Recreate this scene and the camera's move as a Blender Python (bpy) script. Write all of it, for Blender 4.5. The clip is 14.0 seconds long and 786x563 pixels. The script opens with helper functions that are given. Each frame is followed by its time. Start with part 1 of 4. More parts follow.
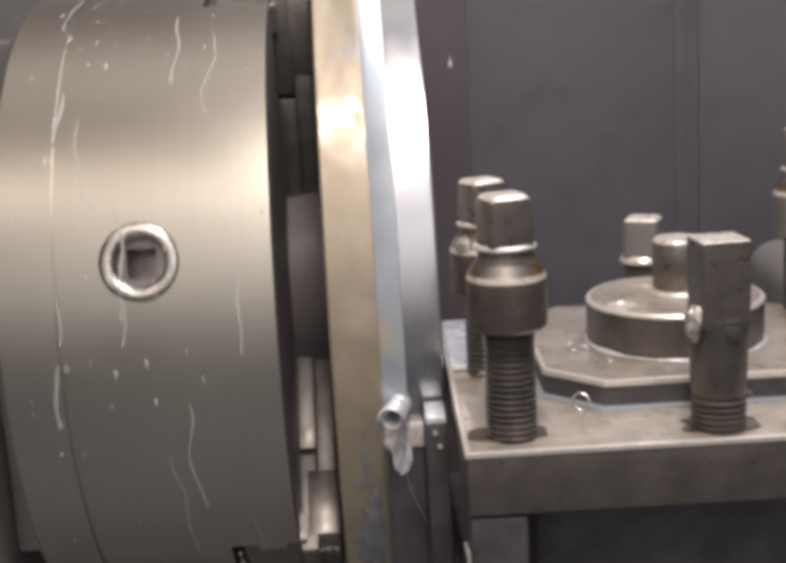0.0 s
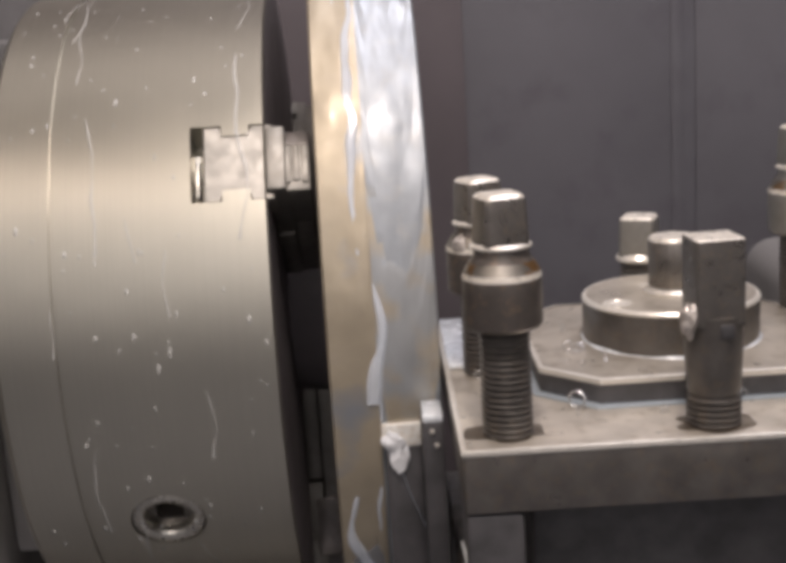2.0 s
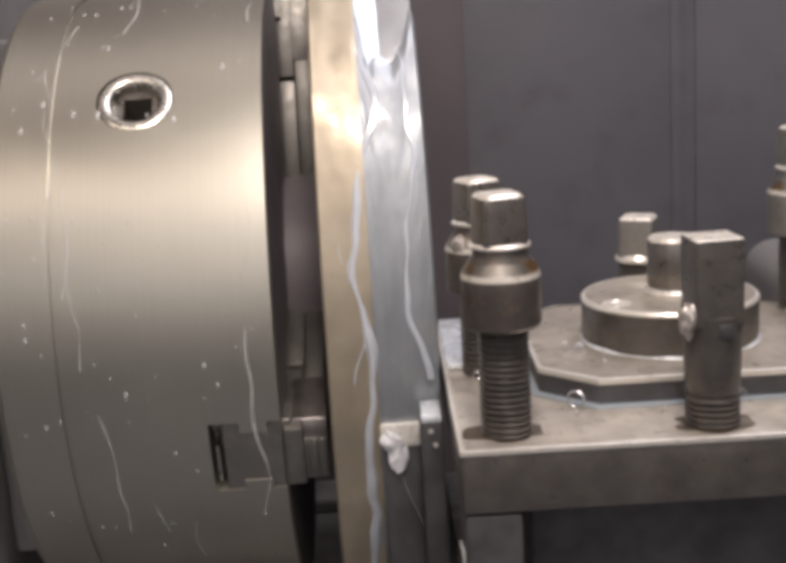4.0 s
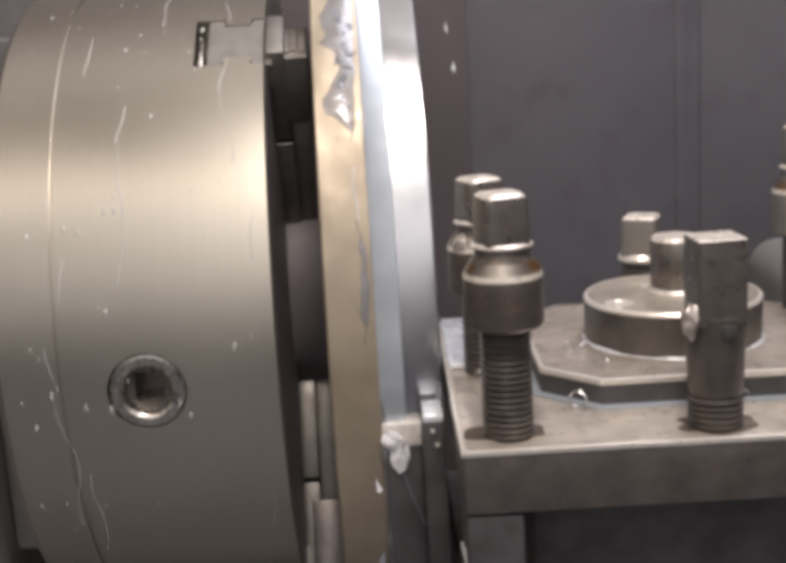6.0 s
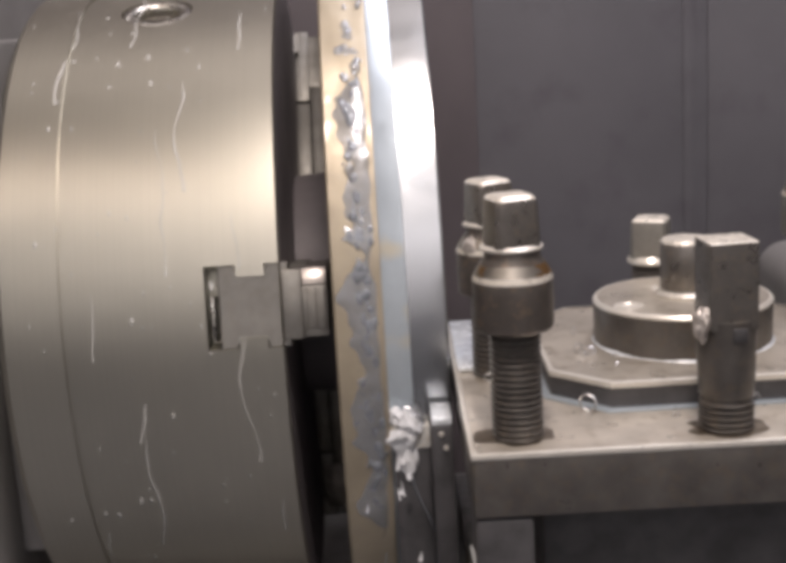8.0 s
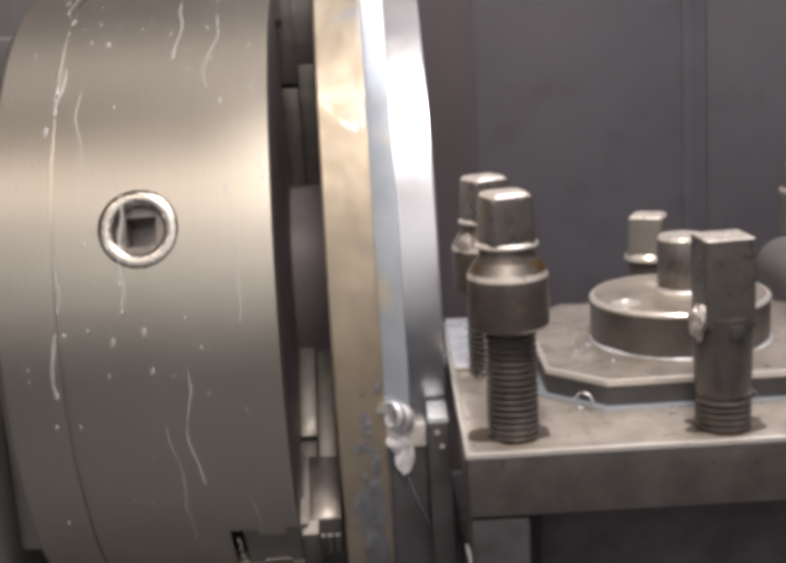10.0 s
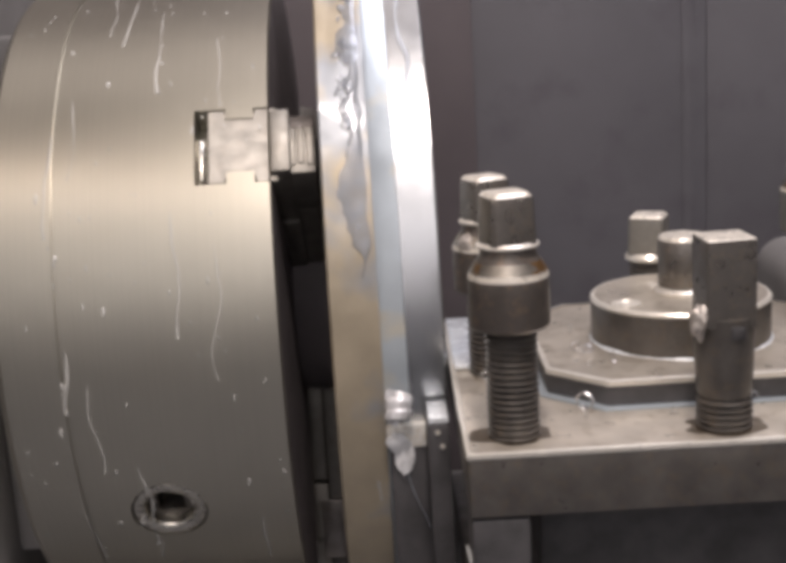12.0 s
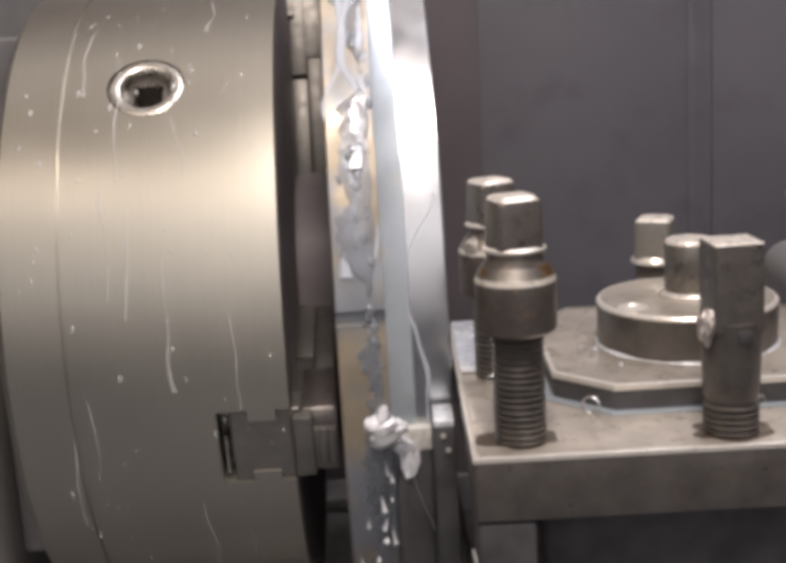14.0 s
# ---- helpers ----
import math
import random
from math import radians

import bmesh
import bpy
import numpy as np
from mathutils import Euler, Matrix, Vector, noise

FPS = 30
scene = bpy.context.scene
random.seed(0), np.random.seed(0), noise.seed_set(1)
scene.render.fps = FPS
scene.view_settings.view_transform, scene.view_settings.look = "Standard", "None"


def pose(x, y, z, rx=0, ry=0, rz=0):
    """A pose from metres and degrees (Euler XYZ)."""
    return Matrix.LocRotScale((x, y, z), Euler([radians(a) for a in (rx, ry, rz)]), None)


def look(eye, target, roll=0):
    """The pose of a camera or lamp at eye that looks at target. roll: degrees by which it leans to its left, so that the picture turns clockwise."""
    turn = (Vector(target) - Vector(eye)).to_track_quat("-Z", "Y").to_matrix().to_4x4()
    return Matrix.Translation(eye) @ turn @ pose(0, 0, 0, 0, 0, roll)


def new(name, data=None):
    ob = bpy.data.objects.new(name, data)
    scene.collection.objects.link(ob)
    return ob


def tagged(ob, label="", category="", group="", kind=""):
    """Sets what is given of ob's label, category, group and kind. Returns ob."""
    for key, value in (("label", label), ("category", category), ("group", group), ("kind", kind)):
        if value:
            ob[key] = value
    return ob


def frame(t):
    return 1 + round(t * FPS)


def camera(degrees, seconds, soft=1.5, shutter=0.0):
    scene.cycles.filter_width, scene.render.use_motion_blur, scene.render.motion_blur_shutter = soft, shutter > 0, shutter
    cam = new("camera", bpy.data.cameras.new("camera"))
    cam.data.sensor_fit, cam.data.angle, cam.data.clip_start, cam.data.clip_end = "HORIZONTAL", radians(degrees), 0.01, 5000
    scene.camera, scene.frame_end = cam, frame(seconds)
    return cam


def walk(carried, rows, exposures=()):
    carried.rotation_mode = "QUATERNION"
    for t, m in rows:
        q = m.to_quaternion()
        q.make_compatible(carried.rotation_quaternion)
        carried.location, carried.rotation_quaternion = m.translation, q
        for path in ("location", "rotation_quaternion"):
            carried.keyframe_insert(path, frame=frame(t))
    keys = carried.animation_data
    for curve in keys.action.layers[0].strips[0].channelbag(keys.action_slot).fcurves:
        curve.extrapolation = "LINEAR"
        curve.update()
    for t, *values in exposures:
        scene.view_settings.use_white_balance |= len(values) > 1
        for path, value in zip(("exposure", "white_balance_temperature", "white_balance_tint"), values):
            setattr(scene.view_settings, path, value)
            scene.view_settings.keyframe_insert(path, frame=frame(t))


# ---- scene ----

# camera
cam = camera(36.18, 14.0, soft=4.9, shutter=0.12)
PATH = [
    (0, (0.00035, -0.00025, 1.23498), (0.00168, 1.95244, 0.80252), -3.337),
    (0.5, (0.00213, 0.00055, 1.23289), (0.00760, 1.95230, 0.79628), -3.355),
    (1, (0.00155, -0.00116, 1.23484), (0.00481, 1.95068, 0.79861), -3.457),
    (1.5, (0.00237, -0.00104, 1.23511), (0.00262, 1.95076, 0.79864), -3.496),
    (2, (0.00163, -0.00131, 1.23537), (0.00438, 1.95085, 0.80056), -3.525),
    (2.5, (0.00199, -0.00245, 1.23532), (0.00269, 1.95007, 0.80208), -3.552),
    (3, (0.00208, -0.00199, 1.23452), (0.00389, 1.95083, 0.80266), -3.476),
    (5.5, (0.00240, -0.00087, 1.23464), (0.00485, 1.95130, 0.79988), -3.401),
    (6, (0.00302, 0.00070, 1.23504), (-0.00085, 1.95247, 0.79849), -3.341),
    (6.5, (0.00269, 0.00040, 1.23539), (-0.00506, 1.95244, 0.80009), -3.496),
    (7, (0.00148, 0.00075, 1.23541), (-0.00655, 1.95267, 0.79961), -3.407),
    (7.5, (0.00152, 0.00123, 1.23536), (-0.00952, 1.95312, 0.79947), -3.420),
    (8, (0.00144, 0.00241, 1.23500), (-0.01104, 1.95485, 0.80163), -3.319),
    (10.5, (0.00453, 0.00569, 1.23469), (-0.01099, 1.95679, 0.79543), -3.508),
    (11, (0.00454, 0.00590, 1.23468), (-0.00968, 1.95699, 0.79534), -3.434),
    (11.5, (0.00463, 0.00577, 1.23506), (-0.01320, 1.95682, 0.79562), -3.540),
    (12, (0.00353, 0.00651, 1.23490), (-0.00979, 1.95740, 0.79461), -3.448),
    (12.5, (0.00360, 0.00645, 1.23553), (-0.01311, 1.95717, 0.79461), -3.449),
    (13, (0.00279, 0.00650, 1.23555), (-0.01195, 1.95752, 0.79587), -3.456),
    (13.5, (0.00277, 0.00642, 1.23564), (-0.01629, 1.95748, 0.79633), -3.360),
    (14, (0.00227, 0.00747, 1.23602), (-0.01613, 1.95852, 0.79663), -3.333),
]
walk(cam, [(t, look(eye, target, roll)) for t, eye, target, roll in PATH], exposures=[(0.0, 1.3, 6500, 19), (14.0, 1.3, 6500, 19)])

# plan: spindle axis along x, y away from the operator, z up
CHUCK_R = 0.1953
AXIS_YAW = 1.334
AXIS_X, AXIS_Y, AXIS_Z = -0.0046, 0.7955, 1.0616
PLATE_Z = 1.069
CUT_SCALE = 0.90


def cut_pose(x, y, z, rx=0, ry=0, rz=0):
    """A pose in the cutting zone, given in its own units; the floor and the tray stay where they are."""
    return pose(CUT_SCALE * x, CUT_SCALE * y, 1.235 + CUT_SCALE * (z - 1.235) if z > 0.5 else z, rx, ry, rz)


def cut_size(top):
    for ob in top.children:
        ob.data.transform(Matrix.Scale(CUT_SCALE, 4))
    return top

# world and lamps
world = bpy.data.worlds.new("shop")
scene.world = world
world.use_nodes = True
world.node_tree.nodes["Background"].inputs[0].default_value = (0.9, 0.88, 0.95, 1)
world.node_tree.nodes["Background"].inputs[1].default_value = 0.05


def area_lamp(name, eye, target, sx, sy, watts, colour):
    lamp = bpy.data.lights.new(name, "AREA")
    lamp.shape, lamp.size, lamp.size_y, lamp.energy, lamp.color = "RECTANGLE", sx, sy, watts, colour
    ob = new(name, lamp)
    ob.matrix_world = look(eye, target)
    return ob


area_lamp("tube_lamp", (-0.44, -0.12, 2.06), (-0.10, 0.62, 1.16), 0.90, 0.10, 0.86, (1.0, 0.86, 0.70))
area_lamp("machine_lamp", (0.05, 0.055, 2.0), (0.03, 0.56, 1.12), 0.10, 0.07, 2.3, (1.0, 0.92, 0.82))
# added fill, turned to the wall behind the camera for its bounce
area_lamp("wall_bounce_fill", (0.05, -0.90, 2.40), (-0.10, -1.6, 1.48), 2.0, 0.4, 12.8, (0.95, 0.96, 0.95))
# fill lamp added to brighten the top of the drum
area_lamp("drum_top_fill", (-0.25, 0.98, 2.55), (-0.25, 0.98, 1.0), 1.7, 0.9, 1.4, (1.0, 0.92, 0.84))
# extra overhead fill for the tool post's tops and the guard
area_lamp("post_top_fill", (0.45, 0.72, 2.55), (0.25, 0.75, 1.0), 0.9, 0.5, 4.9, (0.95, 0.96, 1.0))


# materials
def node_material(name, base, rough, metal=0.0, vary=0.25, scale=60.0, bump=0.0, bump_scale=300.0, second=None, spots=0.0,
                  lines=0.0, line_scale=900.0, aniso=0.0, rough_vary=0.1, coat=0.0, patch=None, patch_scale=40.0, patch_at=0.55, alpha=1.0, patch_soft=0.05, patch_lean=None):
    mat = bpy.data.materials.new(name)
    mat.use_nodes = True
    nt = mat.node_tree
    n, link = nt.nodes, nt.links.new
    bsdf = n["Principled BSDF"]
    bsdf.inputs["Metallic"].default_value = metal
    bsdf.inputs["Coat Weight"].default_value = coat
    bsdf.inputs["Coat Roughness"].default_value = 0.08
    bsdf.inputs["Alpha"].default_value = alpha
    tc = n.new("ShaderNodeTexCoord")

    def noise_tex(sc, detail=4.0, rough_=0.6):
        t = n.new("ShaderNodeTexNoise")
        t.inputs["Scale"].default_value, t.inputs["Detail"].default_value, t.inputs["Roughness"].default_value = sc, detail, rough_
        link(tc.outputs["Object"], t.inputs["Vector"])
        return t

    def ramp(src, lo, hi, a, b):
        r = n.new("ShaderNodeMapRange")
        r.inputs[1].default_value, r.inputs[2].default_value, r.inputs[3].default_value, r.inputs[4].default_value = lo, hi, a, b
        link(src, r.inputs[0])
        return r.outputs[0]

    def mix(fac, a, b):
        m = n.new("ShaderNodeMix")
        m.data_type = "RGBA"
        for sock, v in ((m.inputs[0], fac), (m.inputs[6], a), (m.inputs[7], b)):
            if isinstance(v, bpy.types.NodeSocket):
                link(v, sock)
            else:
                sock.default_value = v if not isinstance(v, tuple) else (*v, 1)
        return m.outputs[2]

    big = noise_tex(scale)
    dark = tuple(c * (1 - vary) for c in base)
    light = tuple(min(1, c * (1 + vary)) for c in base)
    col = mix(ramp(big.outputs["Fac"], 0.3, 0.7, 0.0, 1.0), dark, light)
    if second:
        fine = noise_tex(scale * 3.1, 6.0)
        col = mix(ramp(fine.outputs["Fac"], 0.52, 0.68, 0.0, spots), col, second)
    if patch:
        pt = noise_tex(patch_scale, 3.0)
        where = pt.outputs["Fac"]
        if patch_lean:
            lean = n.new("ShaderNodeVectorMath")
            lean.operation = "DOT_PRODUCT"
            lean.inputs[1].default_value = patch_lean
            link(tc.outputs["Object"], lean.inputs[0])
            add = n.new("ShaderNodeMath")
            link(where, add.inputs[0])
            link(lean.outputs["Value"], add.inputs[1])
            where = add.outputs[0]
        col = mix(ramp(where, patch_at, patch_at + patch_soft, 0.0, 1.0), col, patch)
    if lines:
        sep = n.new("ShaderNodeSeparateXYZ")
        link(tc.outputs["Object"], sep.inputs[0])
        comb = n.new("ShaderNodeCombineXYZ")
        link(sep.outputs[0], comb.inputs[0])
        lt = n.new("ShaderNodeTexNoise")
        lt.inputs["Scale"].default_value, lt.inputs["Detail"].default_value = line_scale, 5.0
        link(comb.outputs[0], lt.inputs["Vector"])
        col = mix(ramp(lt.outputs["Fac"], 0.35, 0.65, 0.0, lines), col, tuple(c * 0.7 for c in base))
    link(col, bsdf.inputs["Base Color"])
    rn = noise_tex(scale * 1.7, 5.0)
    link(ramp(rn.outputs["Fac"], 0.3, 0.7, max(0.02, rough - rough_vary), min(1, rough + rough_vary)), bsdf.inputs["Roughness"])
    if aniso:
        bsdf.inputs["Anisotropic"].default_value = aniso
        tg = n.new("ShaderNodeTangent")
        tg.direction_type, tg.axis = "RADIAL", "X"
        link(tg.outputs[0], bsdf.inputs["Tangent"])
    if bump:
        bn = n.new("ShaderNodeBump")
        bn.inputs["Strength"].default_value, bn.inputs["Distance"].default_value = 1.0, bump
        bt = noise_tex(bump_scale, 5.0)
        link(bt.outputs["Fac"], bn.inputs["Height"])
        link(bn.outputs[0], bsdf.inputs["Normal"])
    return mat


CHUCK_STEEL = node_material("brushed_chuck_steel", (0.46, 0.442, 0.38), 0.34, 0.95, 0.05, 9, lines=0.2, line_scale=700, aniso=0.6, rough_vary=0.02,
                            second=(0.46, 0.43, 0.36), spots=0.2, bump=0.00002, bump_scale=500)
JAW_STEEL = node_material("jaw_steel", (0.33, 0.318, 0.29), 0.54, 1.0, 0.12, 80, second=(0.36, 0.33, 0.29), spots=0.4, bump=0.00003)
OILY_JAW = node_material("oily_jaw_steel", (0.30, 0.275, 0.255), 0.38, 0.9, 0.2, 80, bump=0.00003)
RING_STEEL = node_material("ring_steel", (0.60, 0.58, 0.52), 0.30, 1.0, 0.12, 120, second=(0.35, 0.33, 0.3), spots=0.4)
# oily steel; on the plate and hub sides it stands for shade
DARK_STEEL = node_material("oily_side_shade_steel", (0.15, 0.138, 0.125), 0.36, 0.6, 0.25, 70, second=(0.22, 0.17, 0.12), spots=0.4, bump=0.00002, bump_scale=400)
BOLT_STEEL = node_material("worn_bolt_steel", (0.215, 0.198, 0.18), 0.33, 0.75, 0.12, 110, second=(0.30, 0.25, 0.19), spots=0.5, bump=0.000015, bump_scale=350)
WORN_EDGE = node_material("bare_worn_steel", (0.82, 0.78, 0.70), 0.36, 0.55, 0.08, 150)
COLLAR_STEEL = node_material("brown_stained_collar_steel", (0.125, 0.110, 0.098), 0.38, 0.55, 0.2, 80, second=(0.27, 0.19, 0.13), spots=0.5, bump=0.00003, bump_scale=400)
# bare worn edges, and the light on bolt tops put into the colour
WORN_LIT_TOP = node_material("worn_lit_bolt_top", (0.80, 0.75, 0.66), 0.32, 0.35, 0.15, 130, second=(0.42, 0.36, 0.29), spots=0.6)
RUST = node_material("rust_stained_steel", (0.26, 0.24, 0.21), 0.42, 0.9, 0.2, 110, bump=0.0001, patch=(0.27, 0.15, 0.06), patch_scale=42, patch_at=0.50)
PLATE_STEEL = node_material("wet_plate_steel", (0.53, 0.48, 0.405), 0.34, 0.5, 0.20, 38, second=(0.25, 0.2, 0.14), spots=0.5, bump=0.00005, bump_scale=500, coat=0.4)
CAST = node_material("ochre_cast_surface", (0.42, 0.362, 0.268), 0.46, 0.5, 0.10, 30, second=(0.38, 0.33, 0.26), spots=0.4, bump=0.00012, bump_scale=150, patch_soft=0.14,
                     coat=0.12, patch=(0.30, 0.32, 0.34), patch_scale=20, patch_at=0.60, patch_lean=(0.0, -0.02, 0.60))
PATCHY = node_material("partly_cut_skin", (0.44, 0.385, 0.295), 0.50, 0.5, 0.10, 30, second=(0.42, 0.36, 0.27), spots=0.4, bump=0.00012, bump_scale=150, coat=0.12, patch=(0.38, 0.395, 0.40), patch_scale=19, patch_at=0.48, patch_soft=0.09)
MACHINED = node_material("freshly_turned_steel", (0.49, 0.505, 0.52), 0.20, 0.92, 0.05, 30, lines=0.3, line_scale=1500, aniso=0.7, rough_vary=0.04)
DULL_TURNED = node_material("smeared_turned_steel", (0.34, 0.365, 0.385), 0.50, 0.55, 0.12, 35, lines=0.3, line_scale=1200, second=(0.40, 0.39, 0.36), spots=0.4, bump=0.00012, bump_scale=90, coat=0.06)
# wet steel with bluish and warm reflections put into its colour
SHOULDER = node_material("reflection_tinted_wet_shoulder", (0.50, 0.565, 0.61), 0.40, 0.4, 0.12, 30, coat=0.3, patch=(0.70, 0.60, 0.40), patch_scale=16, patch_at=0.57, patch_soft=0.14)
# pale wet steel, also used where light or a reflection is put into colour
PALE_LIT_WET = node_material("pale_lit_wet_steel", (0.80, 0.84, 0.87), 0.25, 0.2, 0.06, 90, coat=0.6)
COOLANT = node_material("milky_coolant", (0.86, 0.87, 0.88), 0.15, 0.0, 0.06, 90, coat=0.5, alpha=0.9)
THIN_COOLANT = node_material("thin_coolant_film", (0.88, 0.88, 0.84), 0.2, 0.0, 0.06, 90, coat=0.5, alpha=0.48)
BLUE_COOLANT = node_material("bluish_coolant", (0.76, 0.82, 0.89), 0.18, 0.0, 0.08, 90, coat=0.5, alpha=0.66)
FILM = node_material("grey_coolant_film", (0.36, 0.39, 0.43), 0.2, 0.3, 0.25, 130, coat=0.25, bump=0.0002, bump_scale=200, alpha=0.55)
# dark translucent brown: oil together with the bolts' contact shadow
OIL_SHADE = node_material("brown_oil_and_contact_shade", (0.07, 0.05, 0.035), 0.15, 0.0, 0.3, 90, coat=0.5, alpha=0.62)
SWARF = node_material("bright_swarf", (0.80, 0.81, 0.83), 0.22, 0.9, 0.12, 200, second=(0.45, 0.42, 0.38), spots=0.4, bump=0.0002, bump_scale=500)
STUCK = node_material("oily_stuck_swarf", (0.58, 0.53, 0.48), 0.35, 0.6, 0.3, 200, second=(0.25, 0.21, 0.17), spots=0.6, bump=0.0002, bump_scale=500)
ROLLED = node_material("matt_rolled_chip", (0.78, 0.78, 0.79), 0.42, 0.45, 0.12, 200, second=(0.5, 0.48, 0.45), spots=0.3, bump=0.0002, bump_scale=500)
CARBIDE = node_material("coolant_coated_carbide", (0.85, 0.83, 0.77), 0.35, 0.2, 0.15, 150, second=(0.5, 0.36, 0.18), spots=0.6)
WALL_PAINT = node_material("dark_guard_paint", (0.146, 0.143, 0.157), 0.5, 0.0, 0.14, 4, second=(0.09, 0.08, 0.095), spots=0.4, bump=0.0002, bump_scale=120)
# guard paint with the soft brown shading near the ring put in
BROWN_SHADING = node_material("guard_paint_with_brown_shading", (0.130, 0.112, 0.118), 0.55, 0.0, 0.14, 6)
CASTING = node_material("grey_machine_casting", (0.22, 0.212, 0.205), 0.5, 0.1, 0.15, 12, bump=0.0002)
FACE_IRON = node_material("oily_chuck_face", (0.27, 0.243, 0.245), 0.55, 0.1, 0.15, 25, bump=0.0001)
HUB_IRON = node_material("grey_cast_hub", (0.20, 0.18, 0.185), 0.5, 0.1, 0.15, 20, bump=0.0002)
# dark tone of the unseen lower walls, for dark reflections in the metal
LOW_WALL_DARK = node_material("low_wall_reflection_dark", (0.13, 0.13, 0.14), 0.6, 0.0, 0.2, 5)
FLOOR = node_material("grey_concrete_floor", (0.17, 0.17, 0.18), 0.6, 0.0, 0.2, 6, second=(0.1, 0.095, 0.09), spots=0.5)
BED = node_material("added_dark_bed", (0.18, 0.175, 0.165), 0.35, 0.3, 0.3, 20)
SHOP_WALL = node_material("shop_wall_paint", (0.62, 0.60, 0.58), 0.8, 0.0, 0.1, 3)
# black oily steel, also used where shade is painted as black
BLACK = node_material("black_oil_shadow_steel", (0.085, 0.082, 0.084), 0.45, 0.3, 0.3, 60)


# mesh helpers
def part(name, bm, material, parent=None, label="", smooth=True, sharp=35):
    me = bpy.data.meshes.new(name)
    bmesh.ops.recalc_face_normals(bm, faces=bm.faces)
    if smooth:
        for f in bm.faces:
            f.smooth = True
        for e in bm.edges:
            if len(e.link_faces) == 2 and e.calc_face_angle() > radians(sharp):
                e.smooth = False
    bm.to_mesh(me)
    bm.free()
    for m in (material if isinstance(material, (list, tuple)) else [material]):
        me.materials.append(m)
    ob = new(name, me)
    if parent:
        ob.parent = parent
    return tagged(ob, label)


def empty(name, m, label, category, group="", kind=""):
    ob = new(name)
    ob.empty_display_size = 0.02
    ob.matrix_world = m
    return tagged(ob, label, category, group, kind)


def box(bm, x0, x1, y0, y1, z0, z1, bevel=0.0, m=None, segments=2):
    made = bmesh.ops.create_cube(bm, size=1)["verts"]
    t = Matrix.Translation(((x0 + x1) / 2, (y0 + y1) / 2, (z0 + z1) / 2)) @ Matrix.Diagonal((x1 - x0, y1 - y0, z1 - z0, 1))
    bmesh.ops.transform(bm, matrix=(m or Matrix()) @ t, verts=made)
    if bevel:
        edges = list({e for v in made for e in v.link_edges})
        bmesh.ops.bevel(bm, geom=edges, offset=bevel, segments=segments, profile=0.5, affect="EDGES")
    return bm


def rim_point(x, r, a):
    """A point on a turned part: a in degrees from the operator's side, growing downwards."""
    return (x, -r * math.cos(radians(a)), -r * math.sin(radians(a)))


def turned(bm, profile, a0=0.0, a1=360.0, step=2.0, wobble=None, caps=False, skew=None):
    """Sweeps a profile of (x, r) round the x axis."""
    full = abs(a1 - a0) >= 360
    count = max(3, round((a1 - a0) / step))
    rows = []
    for i in range(count if full else count + 1):
        a = a0 + (a1 - a0) * i / count
        rows.append([bm.verts.new(rim_point(x, r + (wobble(x, a) if wobble else 0), a + (skew(x) if skew else 0))) for x, r in profile])
    for i in range(count):
        p, q = rows[i], rows[(i + 1) % len(rows)]
        for k in range(len(profile) - 1):
            bm.faces.new((p[k], p[k + 1], q[k + 1], q[k]))
    if caps and not full:
        bm.faces.new(rows[0])
        bm.faces.new(rows[-1])
    return bm


def spun(bm, profile, count=32, m=None):
    """Sweeps a profile of (r, z) round the z axis; r = 0 closes it."""
    m = m or Matrix()
    rows = []
    for r, z in profile:
        if r == 0:
            rows.append([bm.verts.new(m @ Vector((0, 0, z)))])
        else:
            rows.append([bm.verts.new(m @ Vector((r * math.cos(2 * math.pi * i / count), r * math.sin(2 * math.pi * i / count), z))) for i in range(count)])
    for p, q in zip(rows, rows[1:]):
        for i in range(count):
            j = (i + 1) % count
            if len(p) == 1:
                bm.faces.new((p[0], q[j], q[i]))
            elif len(q) == 1:
                bm.faces.new((p[i], p[j], q[0]))
            else:
                bm.faces.new((p[i], p[j], q[j], q[i]))
    return bm


def tube(bm, points, radii, count=8):
    """A round strand through points, with a radius at each."""
    points = [Vector(p) for p in points]
    rows = []
    for i, p in enumerate(points):
        d = (points[min(i + 1, len(points) - 1)] - points[max(i - 1, 0)]).normalized()
        side = d.cross(Vector((0.31, 0.2, 0.93))).normalized()
        up = d.cross(side)
        r = radii[i]
        rows.append([bm.verts.new(p + r * (math.cos(2 * math.pi * k / count) * side + math.sin(2 * math.pi * k / count) * up)) for k in range(count)])
    for p, q in zip(rows, rows[1:]):
        for k in range(count):
            bm.faces.new((p[k], p[(k + 1) % count], q[(k + 1) % count], q[k]))
    bm.faces.new(rows[0])
    bm.faces.new(rows[-1])
    return bm


